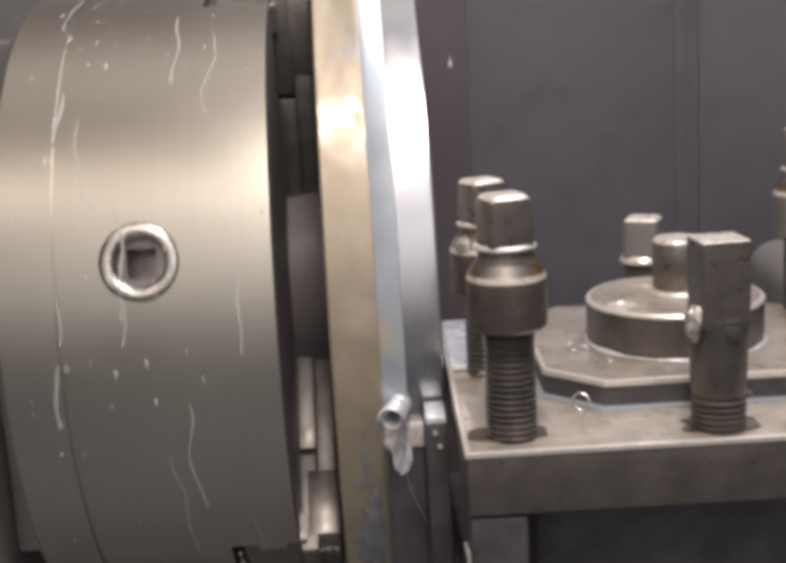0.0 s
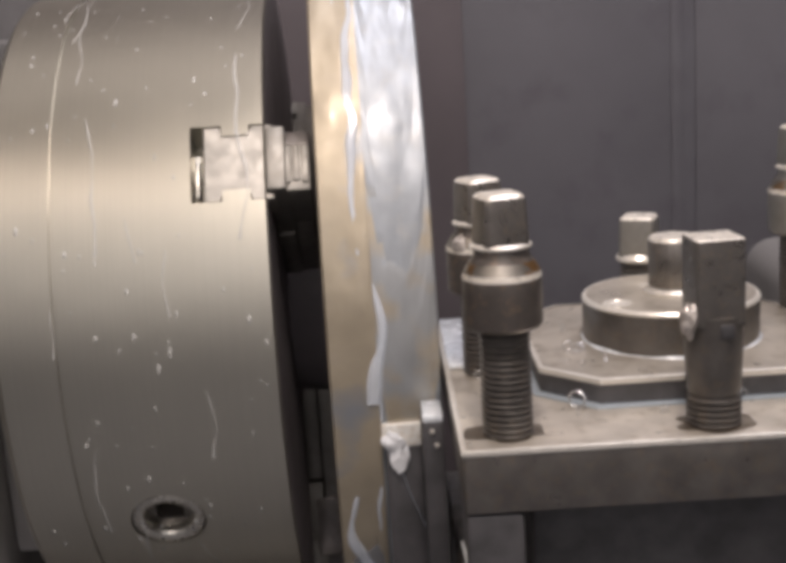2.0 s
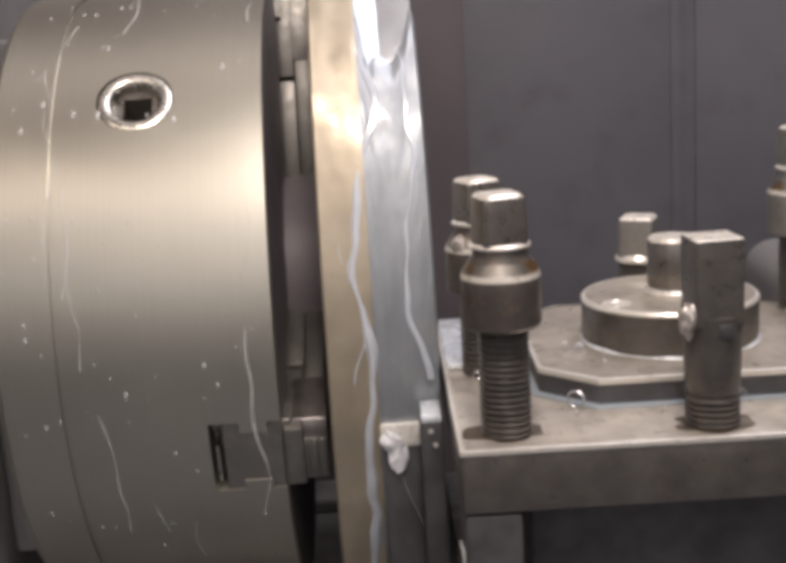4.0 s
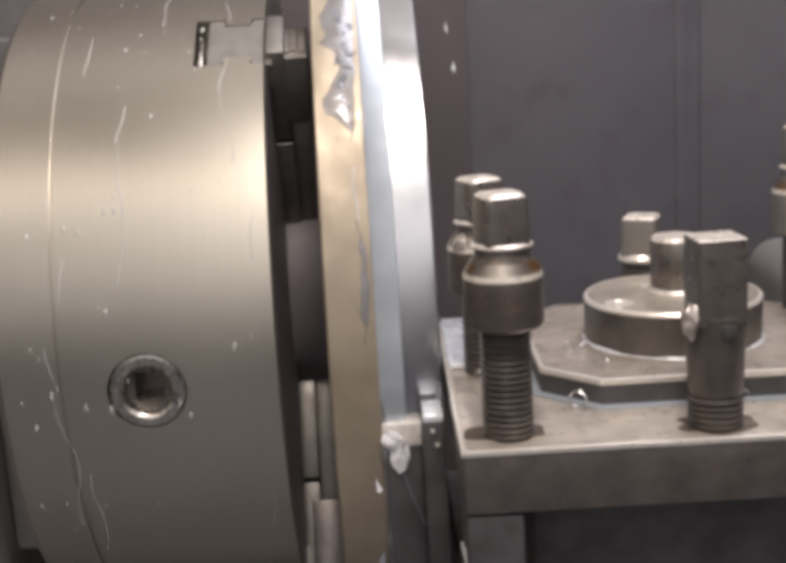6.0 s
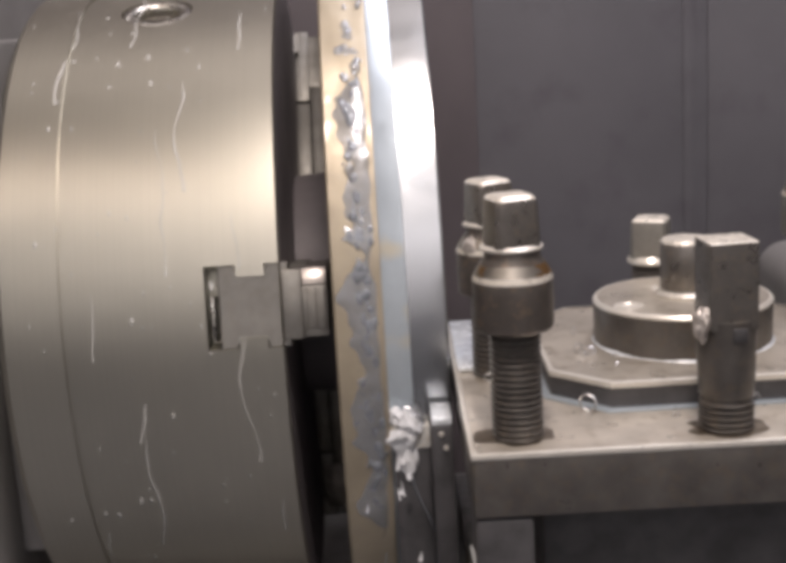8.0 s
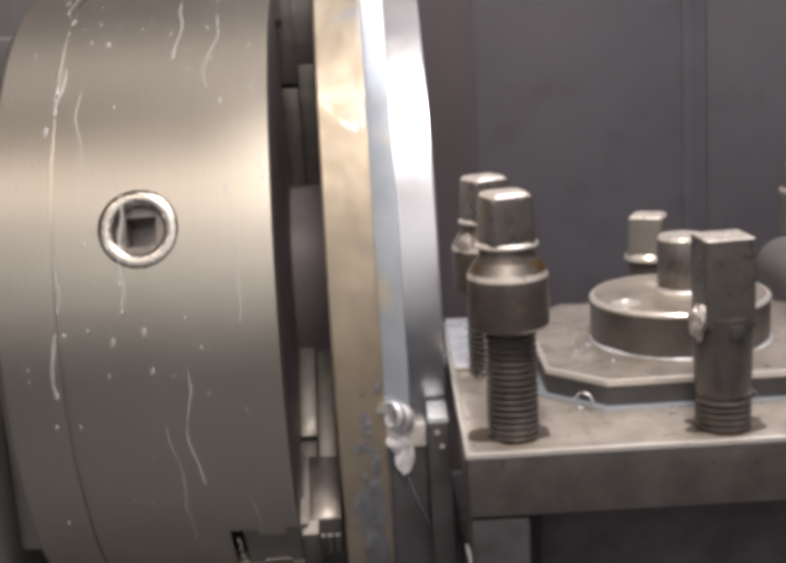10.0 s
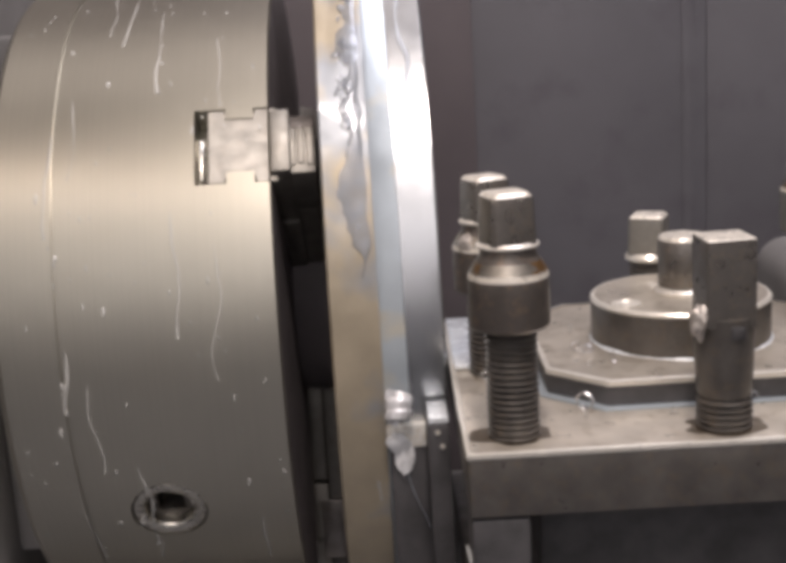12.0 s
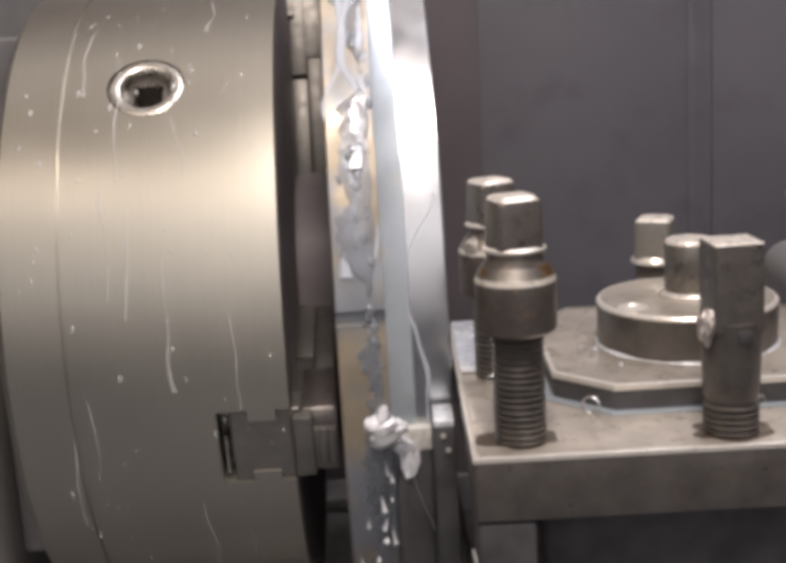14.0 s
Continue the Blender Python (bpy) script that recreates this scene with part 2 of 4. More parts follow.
def blob(bm, centre, size, rough=0.25, seed=0.0, level=2):
    made = bmesh.ops.create_icosphere(bm, subdivisions=level, radius=1.0)["verts"]
    for v in made:
        k = 1 + rough * noise.noise(v.co * 1.7 + Vector((seed, seed * 1.3, -seed)))
        v.co = Vector((v.co.x * size[0] * k, v.co.y * size[1] * k, v.co.z * size[2] * k)) + Vector(centre)
    return bm


# ---- the setting ----
def setting():
    bm = bmesh.new()
    box(bm, 0.0863, 0.314, 1.20, 1.23, 0.3, 2.6, 0.0006)
    box(bm, 0.3143, 1.6, 1.20, 1.23, 0.3, 2.6, 0.0015)
    tagged(part("wall_back", bm, WALL_PAINT), "dark grey painted sheet-metal machine guard", "wall", kind="structure")
    bm = bmesh.new()
    box(bm, 0.290, 0.302, 1.1990, 1.1999, 0.3, 2.6, 0.0007)
    tagged(part("trim_seam", bm, WALL_PAINT), "dark grey folded seam strip of the guard", "trim", kind="structure")
    bm = bmesh.new()
    box(bm, -1.6, 0.0862, 1.1992, 1.23, 0.3, 2.6, 0.0006)
    tagged(part("wall_guard", bm, BROWN_SHADING), "machine guard panel behind the chuck, coloured browner for the shading there", "wall", kind="structure")
    bm = bmesh.new()
    box(bm, -1.6, 1.6, -1.6, 1.23, 0.25, 0.30)
    tagged(part("floor", bm, FLOOR), "plain grey concrete shop floor", "floor", kind="structure")
    # unseen walls, pale above and dark below to shape the metal's reflections
    for name, x0, x1, y0, y1 in (("wall_west", -1.65, -1.6, -1.6, 1.23), ("wall_east", 1.6, 1.65, -1.6, 1.23), ("wall_south", -1.65, 1.65, -1.65, -1.6)):
        bm = bmesh.new()
        box(bm, x0, x1, y0, y1, 1.25, 2.6)
        tagged(part(name, bm, SHOP_WALL), "plain light shop wall", "wall", kind="structure")
        bm = bmesh.new()
        box(bm, x0, x1, y0, y1, 0.25, 1.25)
        tagged(part(name + "_low_dark", bm, LOW_WALL_DARK), "unseen lower wall, added dark to darken low reflections", "wall", kind="structure")
    bm = bmesh.new()
    box(bm, -1.65, 1.65, -1.65, 1.23, 2.6, 2.65)
    tagged(part("ceiling", bm, SHOP_WALL), "plain light ceiling", "ceiling", kind="structure")


setting()


# bed added as a dark backing for what shows below the chuck
def machine_bed():
    top = empty("machine_bed", pose(0.0, 0.90, 0.30), "dark lathe bed added to darken the view below the chuck", "lathe bed")
    bm = bmesh.new()
    box(bm, -1.2, 1.2, -0.255, 0.25, 0.0, 0.48, 0.012)
    part("bed_casting", bm, BED, top)
    for y0, y1 in ((-0.245, -0.205), (0.16, 0.21)):
        bm = bmesh.new()
        box(bm, -1.2, 1.2, y0, y1, 0.48, 0.495, 0.004)
        part("guideway", bm, BED, top, "dark guideway of the added bed")
    return top


machine_bed()


def headstock():
    top = empty("headstock", pose(-0.438, 0.84, 0.30), "grey cast headstock housing behind the chuck", "headstock")
    bm = bmesh.new()
    box(bm, -0.18, 0.195, -0.17, 0.24, 0.48, 1.02, 0.02, segments=3)
    part("housing", bm, CASTING, top)
    bm = bmesh.new()
    box(bm, 0.195, 0.216, -0.14, 0.25, 0.62, 0.933, 0.004)
    part("cover_plate", bm, CASTING, top, "flat grey cover plate")
    return top


headstock()

# ---- the chuck ----
JAW_ANGLES = (-60.0, -180.0, -300.0)
SOCKET_ANGLES = (0.0, -120.0, -240.0)
FACE_X, REAR_X, GROOVE_X, SOCKET_X = -0.0593, -0.2065, -0.1717, -0.1286
FLANGE, WAIST = 0.0218 / CHUCK_R, 0.0156 / CHUCK_R


def chuck_body(parent):
    """A turned drum with three profiled jaw slots and three round socket seats cut into its rim."""
    bm = bmesh.new()
    xs = [REAR_X + 0.004, GROOVE_X - 0.0012, GROOVE_X + 0.0012, -0.1521, -0.1051, -0.0989, -0.0926, -0.0827, -0.0679, FACE_X - 0.0012]
    deg_f, deg_w, deg_s = math.degrees(FLANGE), math.degrees(WAIST), 6.8
    marks = {}
    for a in np.arange(-360, 0, 2.0):
        marks[round(a, 3)] = 1
    for c in JAW_ANGLES:
        for d in (deg_f, deg_w):
            marks[round(c - d, 3)] = marks[round(c + d, 3)] = 1
    for c in SOCKET_ANGLES:
        for d in (-deg_s, deg_s):
            a = c + d
            marks[round(a - 360 if a >= 0 else a, 3)] = 1
    angles = sorted(marks)

    def away(a, c):
        return abs((a - c + 180) % 360 - 180)

    def kind(x, a):
        if any(away(a, c) < deg_s for c in SOCKET_ANGLES) and -0.1521 < x < -0.1051:
            return "socket"
        d = min(away(a, c) for c in JAW_ANGLES)
        if -0.0989 < x < -0.0926 and d < deg_f:
            return "slot"
        if (-0.0926 < x < -0.0827 or x > -0.0679) and d < deg_f:
            return "slot"
        if -0.0827 < x < -0.0679 and d < deg_w:
            return "slot"
        if GROOVE_X - 0.0012 < x < GROOVE_X + 0.0012:
            return "groove"
        return "skin"

    depth = {"skin": CHUCK_R, "groove": CHUCK_R - 0.0016, "slot": CHUCK_R - 0.02}
    n = len(angles)
    cells = {}
    for i in range(len(xs) - 1):
        for j in range(n):
            a0, a1 = angles[j], angles[(j + 1) % n] + (360 if j == n - 1 else 0)
            cells[i, j] = (kind((xs[i] + xs[i + 1]) / 2, (a0 + a1) / 2), xs[i], xs[i + 1], a0, a1)
    cache = {}

    def v(x, r, a):
        key = (round(x, 6), round(r, 6), round(a % 360, 3))
        if key not in cache:
            cache[key] = bm.verts.new(rim_point(x, r, a))
        return cache[key]

    for (i, j), (k, x0, x1, a0, a1) in cells.items():
        if k == "socket":
            continue
        r = depth[k]
        bm.faces.new((v(x0, r, a0), v(x1, r, a0), v(x1, r, a1), v(x0, r, a1)))
        for (di, dj, ends) in ((1, 0, ((x1, a0), (x1, a1))), (0, 1, ((x0, a1), (x1, a1)))):
            other = cells.get((i + di, (j + dj) % n))
            if other and other[0] != "socket" and depth[other[0]] != r:
                s = depth[other[0]]
                (xa, aa), (xb, ab) = ends
                bm.faces.new((v(xa, r, aa), v(xb, r, ab), v(xb, s, ab), v(xa, s, aa)))
    # bevelled rims and the two faces
    for prof in ([(FACE_X - 0.0012, CHUCK_R), (FACE_X, CHUCK_R - 0.0012), (FACE_X, 0.03)], [(REAR_X, 0.03), (REAR_X, CHUCK_R - 0.004), (REAR_X + 0.004, CHUCK_R)]):
        for j in range(n):
            a0, a1 = angles[j], angles[(j + 1) % n] + (360 if j == n - 1 else 0)
            for (xa, ra), (xb, rb) in zip(prof, prof[1:]):
                bm.faces.new((v(xa, ra, a0), v(xb, rb, a0), v(xb, rb, a1), v(xa, ra, a1)))
    for f in bm.faces:
        if all(abs(vert.co.x - FACE_X) < 0.0002 for vert in f.verts):
            f.material_index = 1
    return part("drum", bm, [CHUCK_STEEL, FACE_IRON], parent, "brushed steel drum wet with coolant")


def socket_seat(parent, c):
    """The patch of drum skin round one socket, from a square to a round hole."""
    bm = bmesh.new()
    w, seg, half = 0.0235, 12, radians(6.8) * CHUCK_R
    previous = None
    for f, sink in ((1.0, 0.0), (0.5, 0.0), (0.0, 0.0), (0.0, 0.006)):
        loop = []
        for q in range(4):
            for k in range(seg):
                t = -1 + 2 * k / seg
                sx, sy = ((t, -1), (1, t), (-t, 1), (-1, -t))[q]
                ang = math.atan2(sy, sx)
                px = f * sx * w + (1 - f) * 0.0206 * math.cos(ang)
                pw = f * sy * half + (1 - f) * 0.0206 * math.sin(ang)
                loop.append(bm.verts.new(rim_point(SOCKET_X + px, CHUCK_R - sink, c + math.degrees(pw / CHUCK_R))))
        if previous:
            for k in range(len(loop)):
                t = (k + 1) % len(loop)
                bm.faces.new((previous[k], previous[t], loop[t], loop[k]))
        previous = loop
    return part("socket_seat", bm, CHUCK_STEEL, parent)


def jaw(parent, angle):
    """One jaw in a frame whose z axis points outwards."""
    turn = Matrix.Rotation(radians(angle), 4, "X") @ Matrix.Rotation(radians(90), 4, "X") @ Matrix.Translation((0, 0, 0.0053))
    bm = bmesh.new()
    f, w = 0.0216, 0.0150
    outline = [(-0.0922, -f), (-0.0831, -f), (-0.0831, -w), (-0.0674, -w), (-0.0674, -f), (-0.0557, -f),
               (-0.0557, f), (-0.0674, f), (-0.0674, w), (-0.0831, w), (-0.0831, f), (-0.0922, f)]
    low = [bm.verts.new((x, y, 0.171)) for x, y in outline]
    high = [bm.verts.new((x, y, math.sqrt(0.1892 ** 2 - y * y))) for x, y in outline]
    for i in range(12):
        j = (i + 1) % 12
        bm.faces.new((low[i], low[j], high[j], high[i]))
    bm.faces.new(high)
    bmesh.ops.bevel(bm, geom=[e for e in bm.edges if all(v in high for v in e.verts)], offset=0.0007, segments=1, affect="EDGES")
    bmesh.ops.transform(bm, matrix=turn, verts=bm.verts)
    ob = part("jaw", bm, JAW_STEEL, parent, "ground steel guided chuck jaw")
    for name, x0, x1, w, r0, r1 in (("block_foot", -0.0593, -0.0490, 0.0185, 0.063, 0.1285), ("block_end", -0.0593, -0.0490, 0.0180, 0.131, 0.1925),
                                    ("block_middle", -0.0489, -0.0377, 0.0172, 0.063, 0.1425)):
        bm = bmesh.new()
        box(bm, x0, x1, -w, w, r0, r1, 0.0012)
        bmesh.ops.transform(bm, matrix=turn, verts=bm.verts)
        part(name, bm, JAW_STEEL, ob)
    for name, y0, y1, r1 in (("gripping_step", -0.0176, 0.0090, 0.1880), ("lower_step", 0.0092, 0.0185, 0.1878)):
        bm = bmesh.new()
        box(bm, -0.0549, -0.0364, y0, y1, 0.1425, r1, 0.0010)
        for v in bm.verts:
            if y0 > 0 and v.co.z > 0.18:
                v.co.z -= 0.45 * (v.co.y - y0)
        bmesh.ops.transform(bm, matrix=turn, verts=bm.verts)
        part(name, bm, JAW_STEEL if y0 < 0 else OILY_JAW, ob, "worn gripping step" if y0 < 0 else "sloping oily lower step")
    for k in range(4):
        bm = bmesh.new()
        box(bm, -0.0545 + 0.0045 * k, -0.0511 + 0.0045 * k, -0.0125 - 0.001 * (k % 2), 0.0082, 0.1850, 0.1894, 0.0006)
        bmesh.ops.transform(bm, matrix=turn, verts=bm.verts)
        part("tooth", bm, JAW_STEEL, ob, "worn steel serration")
    bm = bmesh.new()
    box(bm, -0.0968, -0.0947, -0.018, 0.006, 0.171, 0.1860, 0.0008)
    bmesh.ops.transform(bm, matrix=turn, verts=bm.verts)
    part("guide_strip", bm, RING_STEEL, ob)
    return ob


def key_socket(parent, angle):
    turn = Matrix.Rotation(radians(angle), 4, "X") @ Matrix.Rotation(radians(90), 4, "X") @ Matrix.Translation((SOCKET_X, 0, CHUCK_R))
    bm = bmesh.new()
    spun(bm, [(0.0200, -0.006), (0.0200, -0.0022), (0.0195, -0.0012), (0.0178, -0.0006), (0.0160, -0.0006), (0.0142, -0.0012), (0.0130, -0.0026), (0.0127, -0.0042), (0.0126, -0.012)], 48, turn)
    ob = part("key_socket", bm, RING_STEEL, parent, "countersunk steel chuck-key socket")
    bm = bmesh.new()
    outer = [bm.verts.new(turn @ Vector((0.0127 * math.cos(a), 0.0127 * math.sin(a), -0.0085))) for a in np.linspace(0, 2 * math.pi, 41)[:-1]]
    inner = []
    for a in np.linspace(0, 2 * math.pi, 41)[:-1]:
        k = 0.0078 / max(abs(math.cos(a)), abs(math.sin(a)))
        inner.append(bm.verts.new(turn @ Vector((k * math.cos(a), k * math.sin(a), -0.0085))))
    deep = [bm.verts.new(v.co + turn.to_3x3() @ Vector((0, 0, -0.020))) for v in inner]
    for i in range(40):
        j = (i + 1) % 40
        bm.faces.new((outer[i], outer[j], inner[j], inner[i]))
        bm.faces.new((inner[i], inner[j], deep[j], deep[i]))
    bm.faces.new(deep)
    part("square_drive", bm, BOLT_STEEL, ob, "dark square drive recess")
    return ob


def streak(parent, x, a0, a1, width, seed, material, radius, name="coolant_streak", drift=0.010):
    """A wavering thread of coolant that clings to a turned surface."""
    bm = bmesh.new()
    count = max(8, int(abs(a1 - a0) / 1.0))
    pts, rad = [], []
    for i in range(count + 1):
        f = i / count
        a = a0 + (a1 - a0) * f
        px = x + drift * noise.noise(Vector((a * 0.09, seed * 7.1, 0))) + 0.16 * drift * noise.noise(Vector((a * 0.25, seed * 3.7, 5)))
        pts.append((px, a))
        rad.append(width * (0.45 + 0.4 * noise.noise(Vector((a * 0.2, seed, 9))) + 0.9 * max(0, f - 0.92) * 8 * 0.6) * min(1, 6 * f + 0.15))
    rows = []
    for (px, a), w in zip(pts, rad):
        w = max(w, width * 0.15)
        rows.append([bm.verts.new(rim_point(px + dx * w, radius + h * w, a)) for dx, h in ((-1, 0.05), (-0.5, 0.45), (0.5, 0.45), (1, 0.05))])
    for p, q in zip(rows, rows[1:]):
        for k in range(3):
            bm.faces.new((p[k], p[k + 1], q[k + 1], q[k]))
    bm.faces.new(rows[-1])
    bm.faces.new(rows[0])
    return part(name, bm, material, parent, "thin trail of milky coolant")


def chuck():
    top = empty("lathe_chuck", pose(AXIS_X, AXIS_Y, AXIS_Z, 0, 0, AXIS_YAW), "large brushed steel three-jaw lathe chuck, turning, wet with coolant", "lathe chuck")
    chuck_body(top)
    for a in JAW_ANGLES:
        jaw(top, a)
    for a in SOCKET_ANGLES:
        key_socket(top, a)
        socket_seat(top, a)
    rng = random.Random(4)
    for i in range(38):
        a0 = -360 * (i + rng.random() * 0.8) / 38
        x = rng.uniform(-0.185, -0.068)
        streak(top, x, a0, a0 + rng.uniform(6, 24), rng.uniform(0.0007, 0.0015), i + 0.5, THIN_COOLANT, CHUCK_R, drift=0.007)
    bm = bmesh.new()
    for i in range(300):
        a, x = rng.uniform(0, 360), rng.uniform(-0.198, -0.064)
        s = rng.choice((0.0005, 0.0006, 0.0007, 0.0008, 0.0012))
        p = Vector(rim_point(x, CHUCK_R, a))
        made = bmesh.ops.create_icosphere(bm, subdivisions=1, radius=1.0)["verts"]
        m = Matrix.Translation(p) @ Matrix.Rotation(radians(a), 4, "X") @ Matrix.Diagonal((s, s * 0.6, s * rng.uniform(1.2, 3.0), 1))
        bmesh.ops.transform(bm, matrix=m, verts=made)
    tagged(part("coolant_mist", bm, THIN_COOLANT, top, "small clinging drops of coolant"), kind="stuff")
    return top


CHUCK = chuck()

# ---- the workpiece ----
WORK_R = 0.2440
RING_WIDTH = 0.9


def workpiece():
    top = empty("workpiece", pose(AXIS_X, AXIS_Y, AXIS_Z, 0, 0, AXIS_YAW), "ochre cast steel ring with a freshly turned bright rim", "workpiece")

    def wob(x, a):
        return 0.0012 * noise.noise(Vector((x * 60, math.cos(radians(a)) * 7, math.sin(radians(a)) * 7))) + 0.0004 * noise.noise(Vector((x * 300, math.cos(radians(a)) * 40, math.sin(radians(a)) * 40)))

    bm = bmesh.new()
    xs = list(np.linspace(-0.0346, -0.0104, 10))
    slot0, slot1 = -82.3, -80.5
    turned(bm, [(-0.0357, WORK_R - 0.0015), *[(x, WORK_R) for x in xs], (-0.0095, WORK_R - 0.0002)], slot1, slot0 + 360, 1.0, wob)
    turned(bm, [(-0.0357, WORK_R - 0.005), *[(x, WORK_R - 0.005) for x in xs], (-0.0095, WORK_R - 0.005)], slot0 - 0.3, slot1 + 0.3, 0.5)
    for a in (slot0, slot1):
        q = [bm.verts.new(rim_point(x, r, a)) for x, r in ((-0.0357, WORK_R - 0.0055), (-0.0357, WORK_R), (-0.0095, WORK_R), (-0.0095, WORK_R - 0.0055))]
        bm.faces.new(q)
    turned(bm, [(-0.0095, WORK_R - 0.006), (-0.0357, WORK_R - 0.006), (-0.0357, WORK_R - 0.0015)])
    part("cast_rim", bm, CAST, top, "ochre rough cast rim with grey wet patches")
    bm = bmesh.new()
    turned(bm, [(-0.0357, WORK_R - 0.006), (-0.0357, 0.074), (-0.0660, 0.072)])
    part("cast_hub", bm, HUB_IRON, top, "grey rough cast hub")
    bm = bmesh.new()
    turned(bm, [(-0.0095, WORK_R - 0.0005), (-0.0071, WORK_R - 0.0018), (0.0033, WORK_R - 0.0034), (0.0038, WORK_R - 0.0040)], step=1.25)
    part("cut_shoulder", bm, SHOULDER, top, "coolant-wet tapered shoulder, reflections painted pale blue and warm")
    bm = bmesh.new()
    turned(bm, [(0.0038, WORK_R - 0.0040), (0.0232, WORK_R - 0.0040), (0.0245, WORK_R - 0.0052)], step=1.25)
    part("turned_band", bm, MACHINED, top, "bright freshly turned steel band")
    fine = [(x, WORK_R - 0.0002 - 0.0020 * k / 23) for k, x in enumerate(np.linspace(-0.0095, 0.0232, 24))] + [(0.0245, WORK_R - 0.0044)]

    def ripple(x, a):
        end = max(0.0, min(1.0, (a + 138) / 5)) + max(0.0, min(1.0, (-238 - a) / 5))
        return -0.0038 * end + 0.0006 * noise.noise(Vector((x * 80, a * 0.12, 3))) + 0.0002 * noise.noise(Vector((x * 300, a * 0.5, 8)))

    def ragged(x):
        return 7 * math.sin((x + 0.0095) * 100) + 6 * noise.noise(Vector((x * 160, 4, 2)))

    bm = bmesh.new()
    turned(bm, fine, -168, -146, 0.8, ripple, True, ragged)
    part("partly_cut_band", bm, PATCHY, top, "grey partly cut band with ochre uncut skin")
    bm = bmesh.new()
    turned(bm, fine, -243, -168, 0.8, ripple, True, ragged)
    part("smeared_band", bm, DULL_TURNED, top, "grey smeared turned band")
    bm = bmesh.new()
    turned(bm, fine, -146, -133, 0.8, ripple, True, ragged)
    part("smeared_band", bm, DULL_TURNED, top, "grey smeared turned band")
    # unseen face, made pale as a reflector for the bolts' left sides
    bm = bmesh.new()
    turned(bm, [(0.0245, WORK_R - 0.0052), (0.0249, WORK_R - 0.012), (0.0249, 0.06), (0.0, 0.055)])
    part("end_face", bm, PALE_LIT_WET, top, "unseen end face, kept pale to throw light on the bolts")
    # coolant on the rim
    for k, (x, a0, a1, w) in enumerate(((-0.003, -246, -194, 0.0060), (-0.010, -240, -146, 0.0050), (-0.021, -136, -98, 0.0090), (0.013, -236, -196, 0.0026), (-0.027, -126, -86, 0.0040), (-0.004, -157, -132, 0.0050),
                                        (-0.012, -150, -118, 0.0020), (-0.016, -330, -290, 0.0014), (-0.0166, -40, -5, 0.0013), (-0.0223, -300, -262, 0.0012), (0.0100, -95, -58, 0.0026), (-0.0204, -120, -88, 0.0015), (-0.018, -212, -180, 0.0010))):
        inside = -243 < a0 < -134 and a1 < -140
        streak(top, x, a0, a1, w, k + 70.5, BLUE_COOLANT, WORK_R - (0.0006 if inside or x < -0.007 else 0.0036), drift=0.016)
    for a0, a1, wide in ((-328, -304, 0.018), (-306, -271, 0.017), (-109, -84, 0.018), (-81, -38, 0.013), (-128, -110, 0.016), (-262, -248, 0.007)):
        bm = bmesh.new()
        rows, steps = [], int((a1 - a0) / 0.6)
        for i in range(steps + 1):
            a = a0 + (a1 - a0) * i / steps
            ends = min(1.0, i / 6, (steps - i) / 6)
            left = wide * ends * (0.95 + 0.7 * noise.noise(Vector((a * 0.16, wide * 900, 1))) + 0.35 * noise.noise(Vector((a * 0.6, 3, 7))))
            right = 0.0016 * (1 + noise.noise(Vector((a * 0.4, 6, wide * 500)))) + 0.004 * (1 - ends)
            xl, xr = -0.0108 - max(left, 0.0006 + right), -0.0108 - right
            rows.append([bm.verts.new(rim_point(xl + (xr - xl) * f, WORK_R + wob(xl + (xr - xl) * f, a) + h, a)) for f, h in ((0, 0.0001), (0.15, 0.0005), (0.5, 0.0007), (0.85, 0.0005), (1, 0.0001))])
        for p, q in zip(rows, rows[1:]):
            for k in range(4):
                bm.faces.new((p[k], p[k + 1], q[k + 1], q[k]))
        part("coolant_film", bm, FILM, top, "ragged glossy film of grey coolant")
    rng = random.Random(21)
    for base in (-62, -76, -95, -108, -284, -298, -312, -330):
        wander = rng.uniform(-0.022, -0.015)
        bm = bmesh.new()
        for i in range(30):
            a = base + rng.gauss(0, 5.0)
            x = wander + 0.006 * noise.noise(Vector((a * 0.2, base, 0))) + rng.gauss(0, 0.0026)
            x = max(-0.0335, min(-0.0115, x))
            s = rng.choice((0.0005, 0.0009, 0.0013, 0.0015, 0.0018, 0.0021))
            m = Matrix.Rotation(radians(a), 4, "X") @ Matrix.Translation((x, -(WORK_R + 0.0002), 0)) @ Matrix.Rotation(rng.uniform(-0.5, 0.5), 4, "Y")
            m = m @ Matrix.Diagonal((s * rng.uniform(0.7, 1.5), s * 0.4, s * rng.uniform(1, 2.0), 1))
            made = bmesh.ops.create_icosphere(bm, subdivisions=2, radius=1.0)["verts"]
            for v in made:
                v.co *= 1 + 0.4 * noise.noise(v.co * 1.5 + Vector((i, base, 0)))
            bmesh.ops.transform(bm, matrix=m, verts=made)
        tagged(part("coolant_foam", bm, FILM, top, "foamy specks of coolant"), kind="stuff")
